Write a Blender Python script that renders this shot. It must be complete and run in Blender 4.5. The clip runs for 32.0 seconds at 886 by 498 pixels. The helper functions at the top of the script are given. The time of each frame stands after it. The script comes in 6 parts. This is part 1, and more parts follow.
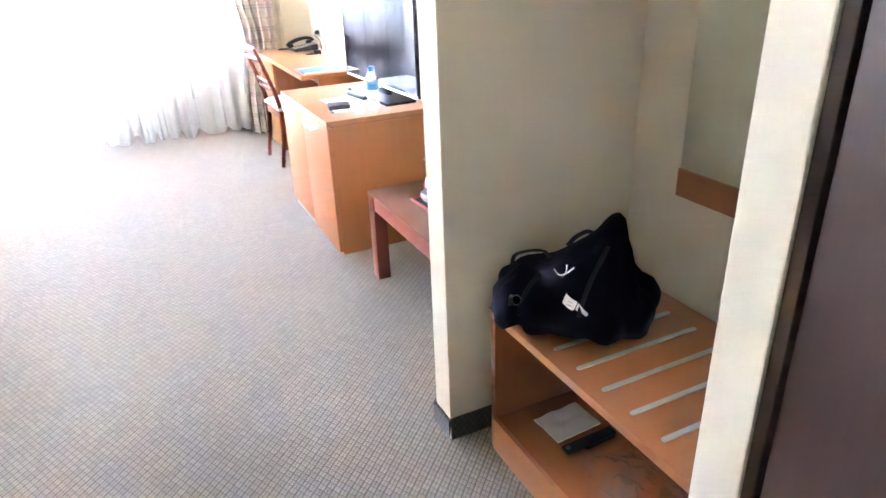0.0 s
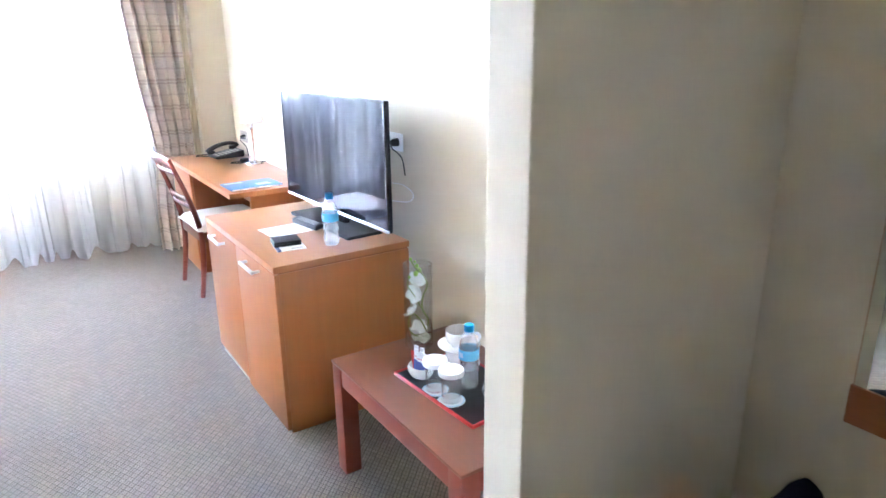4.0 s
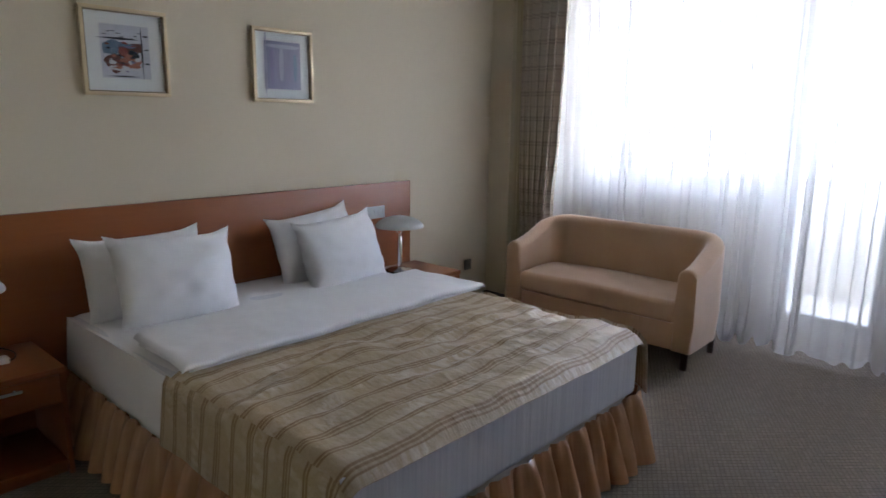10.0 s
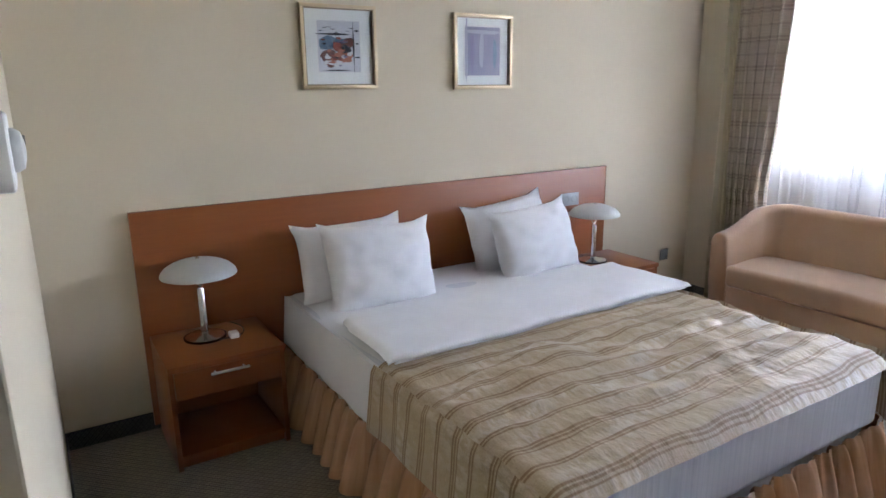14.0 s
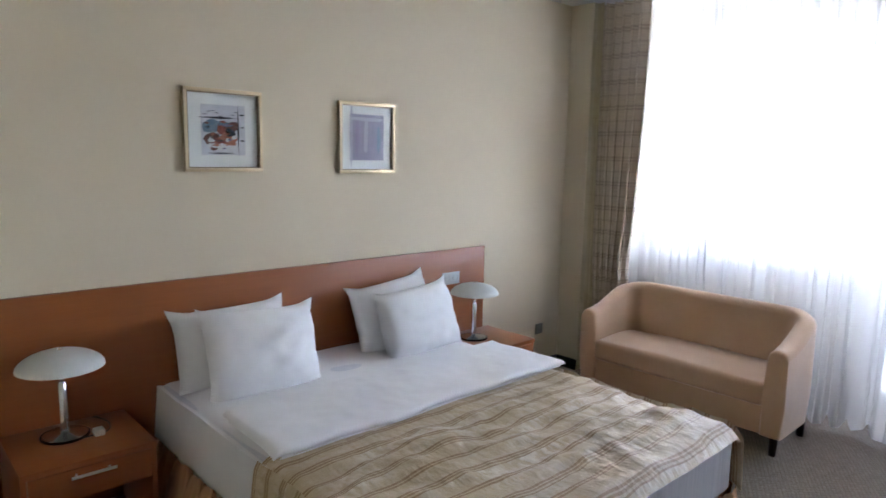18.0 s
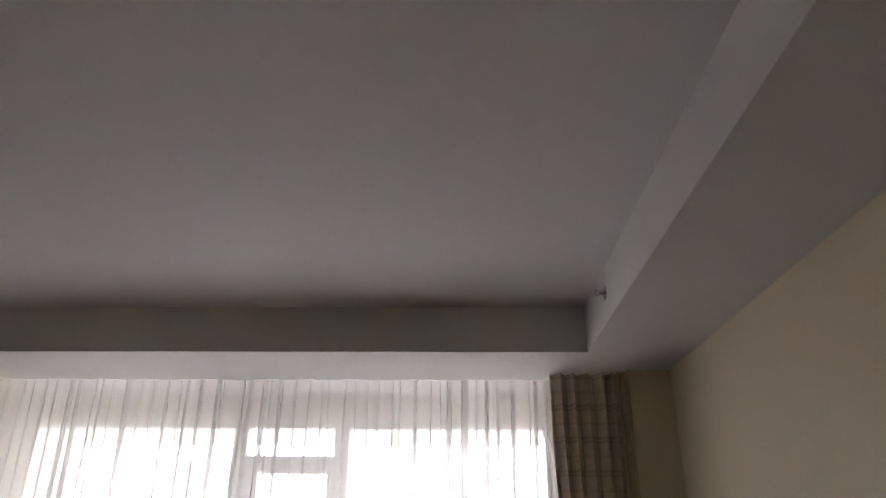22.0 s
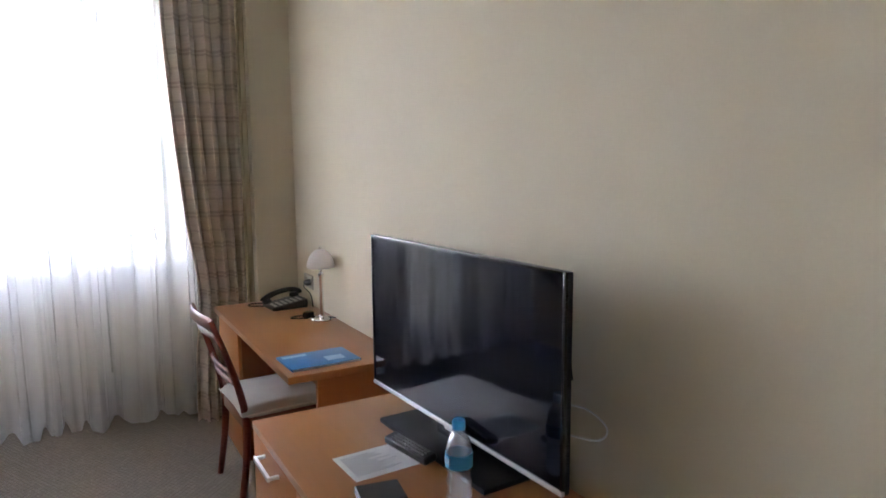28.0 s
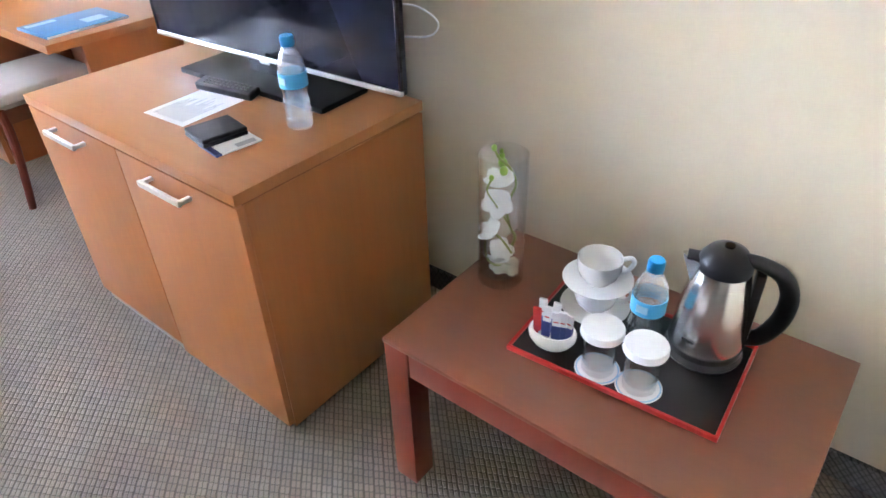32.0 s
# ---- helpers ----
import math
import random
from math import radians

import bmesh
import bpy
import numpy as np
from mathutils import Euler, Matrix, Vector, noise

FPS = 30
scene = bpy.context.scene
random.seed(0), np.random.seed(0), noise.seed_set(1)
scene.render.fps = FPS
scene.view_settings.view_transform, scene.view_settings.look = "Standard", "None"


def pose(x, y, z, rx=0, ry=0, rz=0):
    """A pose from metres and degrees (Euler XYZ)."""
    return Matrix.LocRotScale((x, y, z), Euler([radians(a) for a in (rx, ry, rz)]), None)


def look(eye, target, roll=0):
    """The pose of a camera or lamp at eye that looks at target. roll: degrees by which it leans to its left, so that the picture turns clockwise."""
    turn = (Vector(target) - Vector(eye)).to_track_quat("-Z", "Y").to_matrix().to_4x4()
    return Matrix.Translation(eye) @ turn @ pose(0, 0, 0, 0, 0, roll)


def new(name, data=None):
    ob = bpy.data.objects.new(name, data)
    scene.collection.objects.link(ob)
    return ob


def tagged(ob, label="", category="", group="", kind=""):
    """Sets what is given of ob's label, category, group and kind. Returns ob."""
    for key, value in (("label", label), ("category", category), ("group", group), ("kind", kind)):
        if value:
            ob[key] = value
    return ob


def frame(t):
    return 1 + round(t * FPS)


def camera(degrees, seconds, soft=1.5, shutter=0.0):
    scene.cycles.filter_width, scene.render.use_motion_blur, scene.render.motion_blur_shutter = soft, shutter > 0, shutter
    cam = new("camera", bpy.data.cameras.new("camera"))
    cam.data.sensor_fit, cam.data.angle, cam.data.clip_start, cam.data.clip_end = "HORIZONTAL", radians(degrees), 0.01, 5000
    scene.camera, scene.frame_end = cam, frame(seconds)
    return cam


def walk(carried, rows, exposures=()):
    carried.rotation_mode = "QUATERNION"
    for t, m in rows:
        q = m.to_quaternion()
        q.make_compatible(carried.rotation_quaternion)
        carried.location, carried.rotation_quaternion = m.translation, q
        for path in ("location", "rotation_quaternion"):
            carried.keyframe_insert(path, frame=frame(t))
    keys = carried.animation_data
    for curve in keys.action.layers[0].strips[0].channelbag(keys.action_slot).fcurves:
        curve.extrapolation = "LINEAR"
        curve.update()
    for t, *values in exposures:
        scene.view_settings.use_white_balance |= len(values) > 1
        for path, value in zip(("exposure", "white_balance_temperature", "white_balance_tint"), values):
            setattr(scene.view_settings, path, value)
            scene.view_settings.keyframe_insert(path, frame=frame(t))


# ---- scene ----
cam = camera(68.3, 32.0, 1.5, 0.2)
PATH = [
    (0, (3.123, -1.631, 1.520), (3.898, 0.012, 0.682), -2.1),
    (0.5, (3.159, -1.443, 1.514), (4.124, 0.077, 0.643), -2.9),
    (1, (3.116, -1.289, 1.497), (4.304, 0.067, 0.632), -2.1),
    (1.5, (3.079, -1.165, 1.498), (4.410, 0.037, 0.612), -3.5),
    (2, (3.126, -1.112, 1.503), (4.469, 0.094, 0.643), -2.0),
    (2.5, (3.227, -1.061, 1.519), (4.541, 0.231, 0.742), -2.4),
    (3, (3.270, -1.023, 1.551), (4.519, 0.367, 0.837), -1.3),
    (3.5, (3.269, -0.937, 1.556), (4.427, 0.548, 0.885), -0.8),
    (4, (3.227, -0.779, 1.570), (4.286, 0.804, 0.960), -0.6),
    (4.5, (3.224, -0.592, 1.566), (4.243, 1.027, 0.982), -0.5),
    (6.5, (3.452, 0.231, 1.582), (4.195, 2.019, 1.083), -2.0),
    (7, (3.488, 0.288, 1.596), (4.060, 2.170, 1.236), -0.1),
    (7.5, (3.397, 0.317, 1.574), (3.610, 2.277, 1.235), 2.1),
    (8, (3.255, 0.344, 1.502), (3.136, 2.302, 1.112), 1.8),
    (8.5, (3.250, 0.286, 1.476), (2.751, 2.175, 1.048), -0.5),
    (9, (3.295, 0.287, 1.457), (2.443, 2.044, 1.026), 0.3),
    (9.5, (3.321, 0.282, 1.466), (2.200, 1.883, 1.042), 0.8),
    (10, (3.304, 0.221, 1.488), (1.976, 1.663, 1.093), 0.7),
    (10.5, (3.274, 0.188, 1.480), (1.818, 1.501, 1.084), 0.4),
    (11, (3.269, 0.179, 1.475), (1.719, 1.376, 1.071), 0.0),
    (11.5, (3.264, 0.183, 1.465), (1.638, 1.262, 1.031), -0.2),
    (12, (3.267, 0.187, 1.489), (1.583, 1.148, 1.000), -0.3),
    (12.5, (3.256, 0.240, 1.504), (1.515, 1.082, 0.995), -1.7),
    (13, (3.200, 0.237, 1.552), (1.481, 1.101, 1.008), -1.2),
    (13.5, (3.174, 0.211, 1.590), (1.488, 1.173, 1.108), -1.0),
    (14, (3.151, 0.203, 1.575), (1.501, 1.226, 1.093), -0.7),
    (14.5, (3.130, 0.191, 1.511), (1.533, 1.263, 0.963), -0.5),
    (16.5, (3.244, 0.106, 1.588), (1.602, 1.165, 1.162), 0.9),
    (17, (3.203, 0.116, 1.654), (1.581, 1.203, 1.221), 0.9),
    (17.5, (3.175, 0.136, 1.699), (1.605, 1.309, 1.303), 1.8),
    (18, (3.162, 0.151, 1.677), (1.705, 1.491, 1.391), 1.2),
    (18.5, (3.177, 0.167, 1.606), (1.932, 1.731, 1.512), 0.4),
    (19, (3.221, 0.219, 1.596), (2.177, 1.924, 1.643), 0.5),
    (19.5, (3.307, 0.321, 1.642), (2.385, 2.087, 1.815), 0.8),
    (20, (3.416, 0.445, 1.706), (2.896, 2.363, 1.929), 0.5),
    (20.5, (3.485, 0.517, 1.766), (3.162, 2.478, 1.990), 1.4),
    (21, (3.521, 0.501, 1.817), (3.388, 2.462, 2.188), 0.4),
    (21.5, (3.523, 0.497, 1.856), (3.448, 2.371, 2.550), 0.4),
    (22, (3.511, 0.488, 1.864), (3.450, 2.311, 2.684), 0.6),
    (22.5, (3.487, 0.460, 1.857), (3.320, 2.230, 2.773), 1.1),
    (23, (3.438, 0.411, 1.853), (2.983, 2.106, 2.811), 1.8),
    (23.5, (3.397, 0.387, 1.858), (2.790, 2.052, 2.785), 1.7),
    (24, (3.405, 0.390, 1.860), (2.828, 2.097, 2.728), 2.3),
    (24.5, (3.421, 0.436, 1.857), (3.212, 2.261, 2.650), 0.8),
    (25, (3.447, 0.462, 1.840), (3.623, 2.311, 2.581), -0.6),
    (25.5, (3.495, 0.491, 1.824), (3.979, 2.330, 2.444), 0.3),
    (26, (3.561, 0.542, 1.817), (4.280, 2.351, 2.277), -0.2),
    (26.5, (3.627, 0.591, 1.812), (4.452, 2.390, 2.099), -0.1),
    (28.5, (3.404, 0.343, 1.522), (4.465, 1.982, 1.091), -1.2),
    (29, (3.251, 0.360, 1.490), (4.439, 1.864, 0.919), -1.2),
    (29.5, (3.183, 0.314, 1.477), (4.480, 1.673, 0.790), -0.9),
    (30, (3.203, 0.270, 1.497), (4.546, 1.490, 0.655), -1.8),
    (30.5, (3.203, 0.262, 1.467), (4.561, 1.418, 0.564), -1.7),
    (31, (3.189, 0.275, 1.455), (4.535, 1.424, 0.523), -1.2),
    (31.5, (3.239, 0.347, 1.442), (4.594, 1.398, 0.412), -1.7),
    (32, (3.371, 0.479, 1.420), (4.631, 1.517, 0.264), -1.9),
]
EXPOSURES = [(0, 8.43, 5600, 20), (1, 8.43, 5700, 18), (2, 8.48, 5550, 17), (3, 8.68, 5450, 17), (4, 7.83, 5250, 18), (7, 6.25, 5600, 17), (8, 5.43, 5750, 17), (9, 4.52, 6100, 17), (10, 4.55, 5950, 17), (11, 5.26, 6400, 18), (12, 5.29, 6150, 18), (13, 5.43, 5950, 18), (17, 5.38, 5700, 17), (18, 5.24, 5850, 16), (19, 2.73, 5550, 17),
             (20, 0.65, 5550, 18), (20.5, 0.75, 5550, 18), (21, 2.33, 5850, 17), (21.5, 3.33, 6450, 18), (22, 3.78, 7050, 20), (23, 4.73, 6750, 19), (24, 4.78, 6750, 19), (25, 4.03, 6550, 18), (26, 3.86, 6550, 18), (28.5, 5.78, 6100, 18), (29, 5.98, 6100, 18), (30, 6.81, 6050, 18), (31, 6.93, 5800, 18), (32, 7.23, 5650, 18)]
walk(cam, [(t, look(eye, target, roll)) for t, eye, target, roll in PATH], EXPOSURES)

# ---- world, sun and exposure ----
world = bpy.data.worlds.new("world")
scene.world = world
world.use_nodes = True
wn = world.node_tree.nodes
sky = wn.new("ShaderNodeTexSky")
sky.sky_type = "NISHITA"
sky.sun_disc = False
sky.sun_elevation = radians(50)
sky.sun_rotation = radians(200)
sky.air_density, sky.dust_density, sky.ozone_density = 0.8, 0.4, 2.5
wn["Background"].inputs["Strength"].default_value = 0.15
haze = wn.new("ShaderNodeHueSaturation")
haze.inputs["Saturation"].default_value = 0.38
world.node_tree.links.new(sky.outputs["Color"], haze.inputs["Color"])
world.node_tree.links.new(haze.outputs["Color"], wn["Background"].inputs["Color"])

sun = bpy.data.lights.new("sun", "SUN")
sun.energy, sun.angle, sun.color = 3.0, radians(0.6), (1.0, 0.95, 0.87)
sun_ob = new("sun", sun)
sun_ob.matrix_world = look((-0.342 * 0.643 * 50, -0.94 * 0.643 * 50, 0.766 * 50), (0, 0, 0))

# ---- materials ----
from mathutils import bvhtree

MATS = {}


def nodes_of(name):
    m = bpy.data.materials.new(name)
    m.use_nodes = True
    t = m.node_tree
    return m, t, t.nodes, t.nodes["Principled BSDF"]


def mixed(t, fac, a, b):
    n = t.nodes.new("ShaderNodeMix")
    n.data_type = "RGBA"
    for sock, v in ((n.inputs[0], fac), (n.inputs[6], a), (n.inputs[7], b)):
        if hasattr(v, "is_linked"):
            t.links.new(v, sock)
        elif isinstance(v, (int, float)):
            sock.default_value = v
        else:
            sock.default_value = (*v, 1.0)
    return n.outputs[2]


def calc(t, op, a, b=None, c=None):
    n = t.nodes.new("ShaderNodeMath")
    n.operation = op
    for sock, v in zip(n.inputs, (a, b, c)):
        if v is None:
            continue
        if hasattr(v, "is_linked"):
            t.links.new(v, sock)
        else:
            sock.default_value = v
    return n.outputs[0]


def place(t, kind="Object", scale=(1, 1, 1), turn=(0, 0, 0)):
    c = t.nodes.new("ShaderNodeTexCoord")
    m = t.nodes.new("ShaderNodeMapping")
    m.inputs["Scale"].default_value = scale
    m.inputs["Rotation"].default_value = [radians(a) for a in turn]
    t.links.new(c.outputs[kind], m.inputs["Vector"])
    return m.outputs["Vector"]


def noisy(t, vec, scale, detail=4.0, rough=0.55):
    n = t.nodes.new("ShaderNodeTexNoise")
    n.inputs["Scale"].default_value, n.inputs["Detail"].default_value, n.inputs["Roughness"].default_value = scale, detail, rough
    t.links.new(vec, n.inputs["Vector"])
    return n.outputs["Fac"]


def ramp(t, fac, lo, hi):
    n = t.nodes.new("ShaderNodeMapRange")
    n.inputs["From Min"].default_value, n.inputs["From Max"].default_value = lo, hi
    t.links.new(fac, n.inputs["Value"])
    return n.outputs["Result"]


def bumped(t, bsdf, height, strength, distance):
    n = t.nodes.new("ShaderNodeBump")
    n.inputs["Strength"].default_value, n.inputs["Distance"].default_value = strength, distance
    t.links.new(height, n.inputs["Height"])
    t.links.new(n.outputs["Normal"], bsdf.inputs["Normal"])


def surface(name, a, b, rough=0.5, scale=6.0, fine=80.0, bump=0.1, metal=0.0, sheen=0.0, coat=0.0, spec=0.5):
    """Two tones of one colour mixed at a coarse and a fine scale, with a fine relief."""
    m, t, n, s = nodes_of(name)
    v = place(t)
    big, small = noisy(t, v, scale), noisy(t, v, fine, 3)
    f = calc(t, "MULTIPLY_ADD", small, 0.35, calc(t, "MULTIPLY", big, 0.65))
    t.links.new(mixed(t, ramp(t, f, 0.3, 0.7), a, b), s.inputs["Base Color"])
    r = calc(t, "MULTIPLY_ADD", big, 0.12, rough - 0.06)
    t.links.new(r, s.inputs["Roughness"])
    s.inputs["Metallic"].default_value = metal
    s.inputs["Sheen Weight"].default_value = sheen
    s.inputs["Coat Weight"].default_value = coat
    s.inputs["Specular IOR Level"].default_value = spec
    if bump:
        bumped(t, s, small, bump, 0.003)
    MATS[name] = m
    return m


def wood(name, dark, light, rough=0.35, grain=(1.2, 22, 22), turn=(0, 0, 0), coat=0.15):
    m, t, n, s = nodes_of(name)
    v = place(t, "Object", grain, turn)
    band = noisy(t, v, 1.6, 6, 0.6)
    pore = noisy(t, place(t, "Object", tuple(g * 9 for g in grain), turn), 1.0, 3)
    broad = noisy(t, place(t), 1.3, 2)
    f = calc(t, "MULTIPLY_ADD", pore, 0.3, calc(t, "MULTIPLY_ADD", broad, 0.3, calc(t, "MULTIPLY", band, 0.5)))
    t.links.new(mixed(t, ramp(t, f, 0.25, 0.85), dark, light), s.inputs["Base Color"])
    t.links.new(calc(t, "MULTIPLY_ADD", broad, 0.03, rough - 0.015), s.inputs["Roughness"])
    s.inputs["Coat Weight"].default_value = coat
    s.inputs["Coat Roughness"].default_value = 0.25
    MATS[name] = m
    return m


def plain(name, colour, rough=0.4, metal=0.0, trans=0.0, ior=1.45, emit=0.0, alpha=1.0):
    m, t, n, s = nodes_of(name)
    s.inputs["Base Color"].default_value = (*colour, 1)
    v = noisy(t, place(t), 35.0, 3)
    t.links.new(calc(t, "MULTIPLY_ADD", v, 0.08, max(rough - 0.04, 0.0)), s.inputs["Roughness"])
    s.inputs["Metallic"].default_value = metal
    s.inputs["Transmission Weight"].default_value = trans
    s.inputs["IOR"].default_value = ior
    MATS[name] = m
    return m


def carpet_material(name, dark, light, k=1.0, coord="Object"):
    """Woven loop carpet: paired pale strands that run askew to the walls, broken into beads, with dark lines between the pairs."""
    m, t, n, s = nodes_of(name)
    v = place(t, coord)
    warp = t.nodes.new("ShaderNodeVectorMath")
    warp.operation = "MULTIPLY_ADD"
    nz = t.nodes.new("ShaderNodeTexNoise")
    nz.inputs["Scale"].default_value = 45.0
    t.links.new(v, nz.inputs["Vector"])
    t.links.new(nz.outputs["Color"], warp.inputs[0])
    warp.inputs[1].default_value = (0.0045 * k, 0.0045 * k, 0.0)
    t.links.new(v, warp.inputs[2])
    xyz = t.nodes.new("ShaderNodeSeparateXYZ")
    t.links.new(warp.outputs[0], xyz.inputs[0])
    along = calc(t, "MULTIPLY", calc(t, "ADD", xyz.outputs[0], xyz.outputs[1]), 0.7071 / (0.0215 * k))
    across = calc(t, "MULTIPLY", calc(t, "SUBTRACT", xyz.outputs[0], xyz.outputs[1]), 0.7071 / (0.026 * k))
    pair = calc(t, "FLOOR", across)
    mid = calc(t, "SUBTRACT", calc(t, "FRACT", across), 0.5)
    strand = ramp(t, calc(t, "ABSOLUTE", calc(t, "SUBTRACT", calc(t, "ABSOLUTE", mid), 0.225)), 0.235, 0.13)
    step = calc(t, "MULTIPLY_ADD", calc(t, "SIGN", mid), 0.07, calc(t, "MULTIPLY_ADD", pair, 0.38, along))
    bead = ramp(t, calc(t, "ABSOLUTE", calc(t, "SUBTRACT", calc(t, "FRACT", step), 0.5)), 0.49, 0.33)
    pile = calc(t, "MULTIPLY", strand, calc(t, "MULTIPLY_ADD", bead, 0.7, 0.3))
    tuft = t.nodes.new("ShaderNodeTexWhiteNoise")
    tuft.noise_dimensions = "2D"
    cell = t.nodes.new("ShaderNodeCombineXYZ")
    t.links.new(pair, cell.inputs[0])
    t.links.new(calc(t, "FLOOR", step), cell.inputs[1])
    t.links.new(cell.outputs[0], tuft.inputs["Vector"])
    big = noisy(t, v, 1.1, 4)
    fuzz = noisy(t, v, 420.0, 2)
    tone = mixed(t, tuft.outputs["Value"], light, tuple(x * 0.78 for x in light))
    c = mixed(t, pile, dark, tone)
    c = mixed(t, calc(t, "MULTIPLY", ramp(t, fuzz, 0.35, 0.75), 0.22), c, dark)
    c = mixed(t, calc(t, "MULTIPLY", ramp(t, big, 0.35, 0.7), 0.16), c, tuple(x * 0.5 for x in light))
    t.links.new(c, s.inputs["Base Color"])
    s.inputs["Roughness"].default_value = 0.95
    s.inputs["Specular IOR Level"].default_value = 0.15
    s.inputs["Sheen Weight"].default_value = 0.12
    bumped(t, s, calc(t, "MULTIPLY_ADD", fuzz, 0.25, pile), 0.4, 0.004)
    MATS[name] = m
    return m


def stripe(t, coord, period, centre, half, soft):
    """1 on a stripe of that half width at centre in every period of coord, 0 elsewhere."""
    f = calc(t, "SUBTRACT", calc(t, "PINGPONG", calc(t, "SUBTRACT", coord, centre), period / 2), half)
    n = t.nodes.new("ShaderNodeMapRange")
    n.inputs["From Min"].default_value, n.inputs["From Max"].default_value = soft, 0.0
    t.links.new(f, n.inputs["Value"])
    return n.outputs["Result"]


def uv_axes(t):
    c = t.nodes.new("ShaderNodeTexCoord")
    s = t.nodes.new("ShaderNodeSeparateXYZ")
    t.links.new(c.outputs["UV"], s.inputs[0])
    return s.outputs[0], s.outputs[1], c.outputs["UV"]


def drape_material():
    m, t, n, s = nodes_of("plaid_drape")
    u, v, uv = uv_axes(t)
    weave = noisy(t, uv, 300.0, 2)
    slub = noisy(t, place(t, "UV", (8, 160, 1)), 1.0, 3)
    base = mixed(t, ramp(t, slub, 0.3, 0.7), (0.61, 0.52, 0.425), (0.72, 0.625, 0.525))
    fade = noisy(t, place(t, "UV", (5, 3, 1)), 1.0, 2)
    lines = calc(t, "MAXIMUM", stripe(t, v, 0.185, 0.0, 0.006, 0.003), calc(t, "MAXIMUM", stripe(t, v, 0.185, 0.022, 0.005, 0.003), calc(t, "MULTIPLY", stripe(t, v, 0.185, 0.105, 0.004, 0.004), 0.7)))
    base = mixed(t, calc(t, "MULTIPLY", lines, calc(t, "MULTIPLY_ADD", fade, 0.5, 0.10)), base, (0.27, 0.175, 0.13))
    cross = calc(t, "MAXIMUM", stripe(t, u, 0.30, 0.0, 0.030, 0.02), stripe(t, u, 0.30, 0.09, 0.008, 0.006))
    base = mixed(t, calc(t, "MULTIPLY", cross, 0.22), base, (0.22, 0.155, 0.12))
    t.links.new(base, s.inputs["Base Color"])
    s.inputs["Roughness"].default_value = 0.8
    s.inputs["Sheen Weight"].default_value = 0.2
    bumped(t, s, weave, 0.3, 0.002)
    MATS["drape"] = m


def spread_material():
    """Seersucker stripes: brown double lines, puckered pale bands between them."""
    m, t, n, s = nodes_of("striped_bedspread")
    u, v, uv = uv_axes(t)
    wob = noisy(t, place(t, "UV", (1, 1, 1)), 4.0, 2)
    uu = calc(t, "MULTIPLY_ADD", wob, 0.012, u)
    pucker = noisy(t, place(t, "UV", (17, 30, 1)), 1.0, 3, 0.55)
    thread = noisy(t, place(t, "UV", (400, 40, 1)), 1.0, 2)
    blot = noisy(t, place(t, "UV", (3.5, 2.5, 1)), 1.6, 3)
    base = mixed(t, ramp(t, thread, 0.3, 0.7), (0.45, 0.35, 0.215), (0.54, 0.435, 0.285))
    band = calc(t, "MAXIMUM", stripe(t, uu, 0.192, 0.062, 0.028, 0.012), calc(t, "MULTIPLY", stripe(t, uu, 0.192, 0.150, 0.030, 0.012), 0.7))
    pale = calc(t, "MULTIPLY", band, calc(t, "MULTIPLY", ramp(t, pucker, 0.42, 0.56), ramp(t, blot, 0.42, 0.64)))
    base = mixed(t, calc(t, "MULTIPLY", pale, 0.62), base, (0.77, 0.72, 0.63))
    lines = calc(t, "MAXIMUM", stripe(t, uu, 0.096, 0.0, 0.0033, 0.002), stripe(t, uu, 0.096, 0.0135, 0.0030, 0.002))
    lines = calc(t, "MAXIMUM", lines, stripe(t, uu, 0.192, 0.028, 0.0018, 0.002))
    base = mixed(t, calc(t, "MULTIPLY", lines, calc(t, "MULTIPLY_ADD", pucker, 0.4, 0.6)), base, (0.25, 0.145, 0.065))
    t.links.new(base, s.inputs["Base Color"])
    t.links.new(calc(t, "MULTIPLY_ADD", blot, 0.2, 0.38), s.inputs["Roughness"])
    s.inputs["Sheen Weight"].default_value = 0.04
    bumped(t, s, pucker, 0.8, 0.008)
    MATS["spread"] = m


def satin_material():
    m, t, n, s = nodes_of("gold_satin")
    v = noisy(t, place(t, "UV", (40, 4, 1)), 1.0, 4)
    t.links.new(mixed(t, ramp(t, v, 0.3, 0.7), (0.43, 0.228, 0.120), (0.56, 0.332, 0.192)), s.inputs["Base Color"])
    s.inputs["Roughness"].default_value = 0.26
    s.inputs["Specular IOR Level"].default_value = 1.0
    s.inputs["Anisotropic"].default_value = 0.5
    s.inputs["Sheen Weight"].default_value = 0.04
    bumped(t, s, v, 0.15, 0.003)
    MATS["satin"] = m


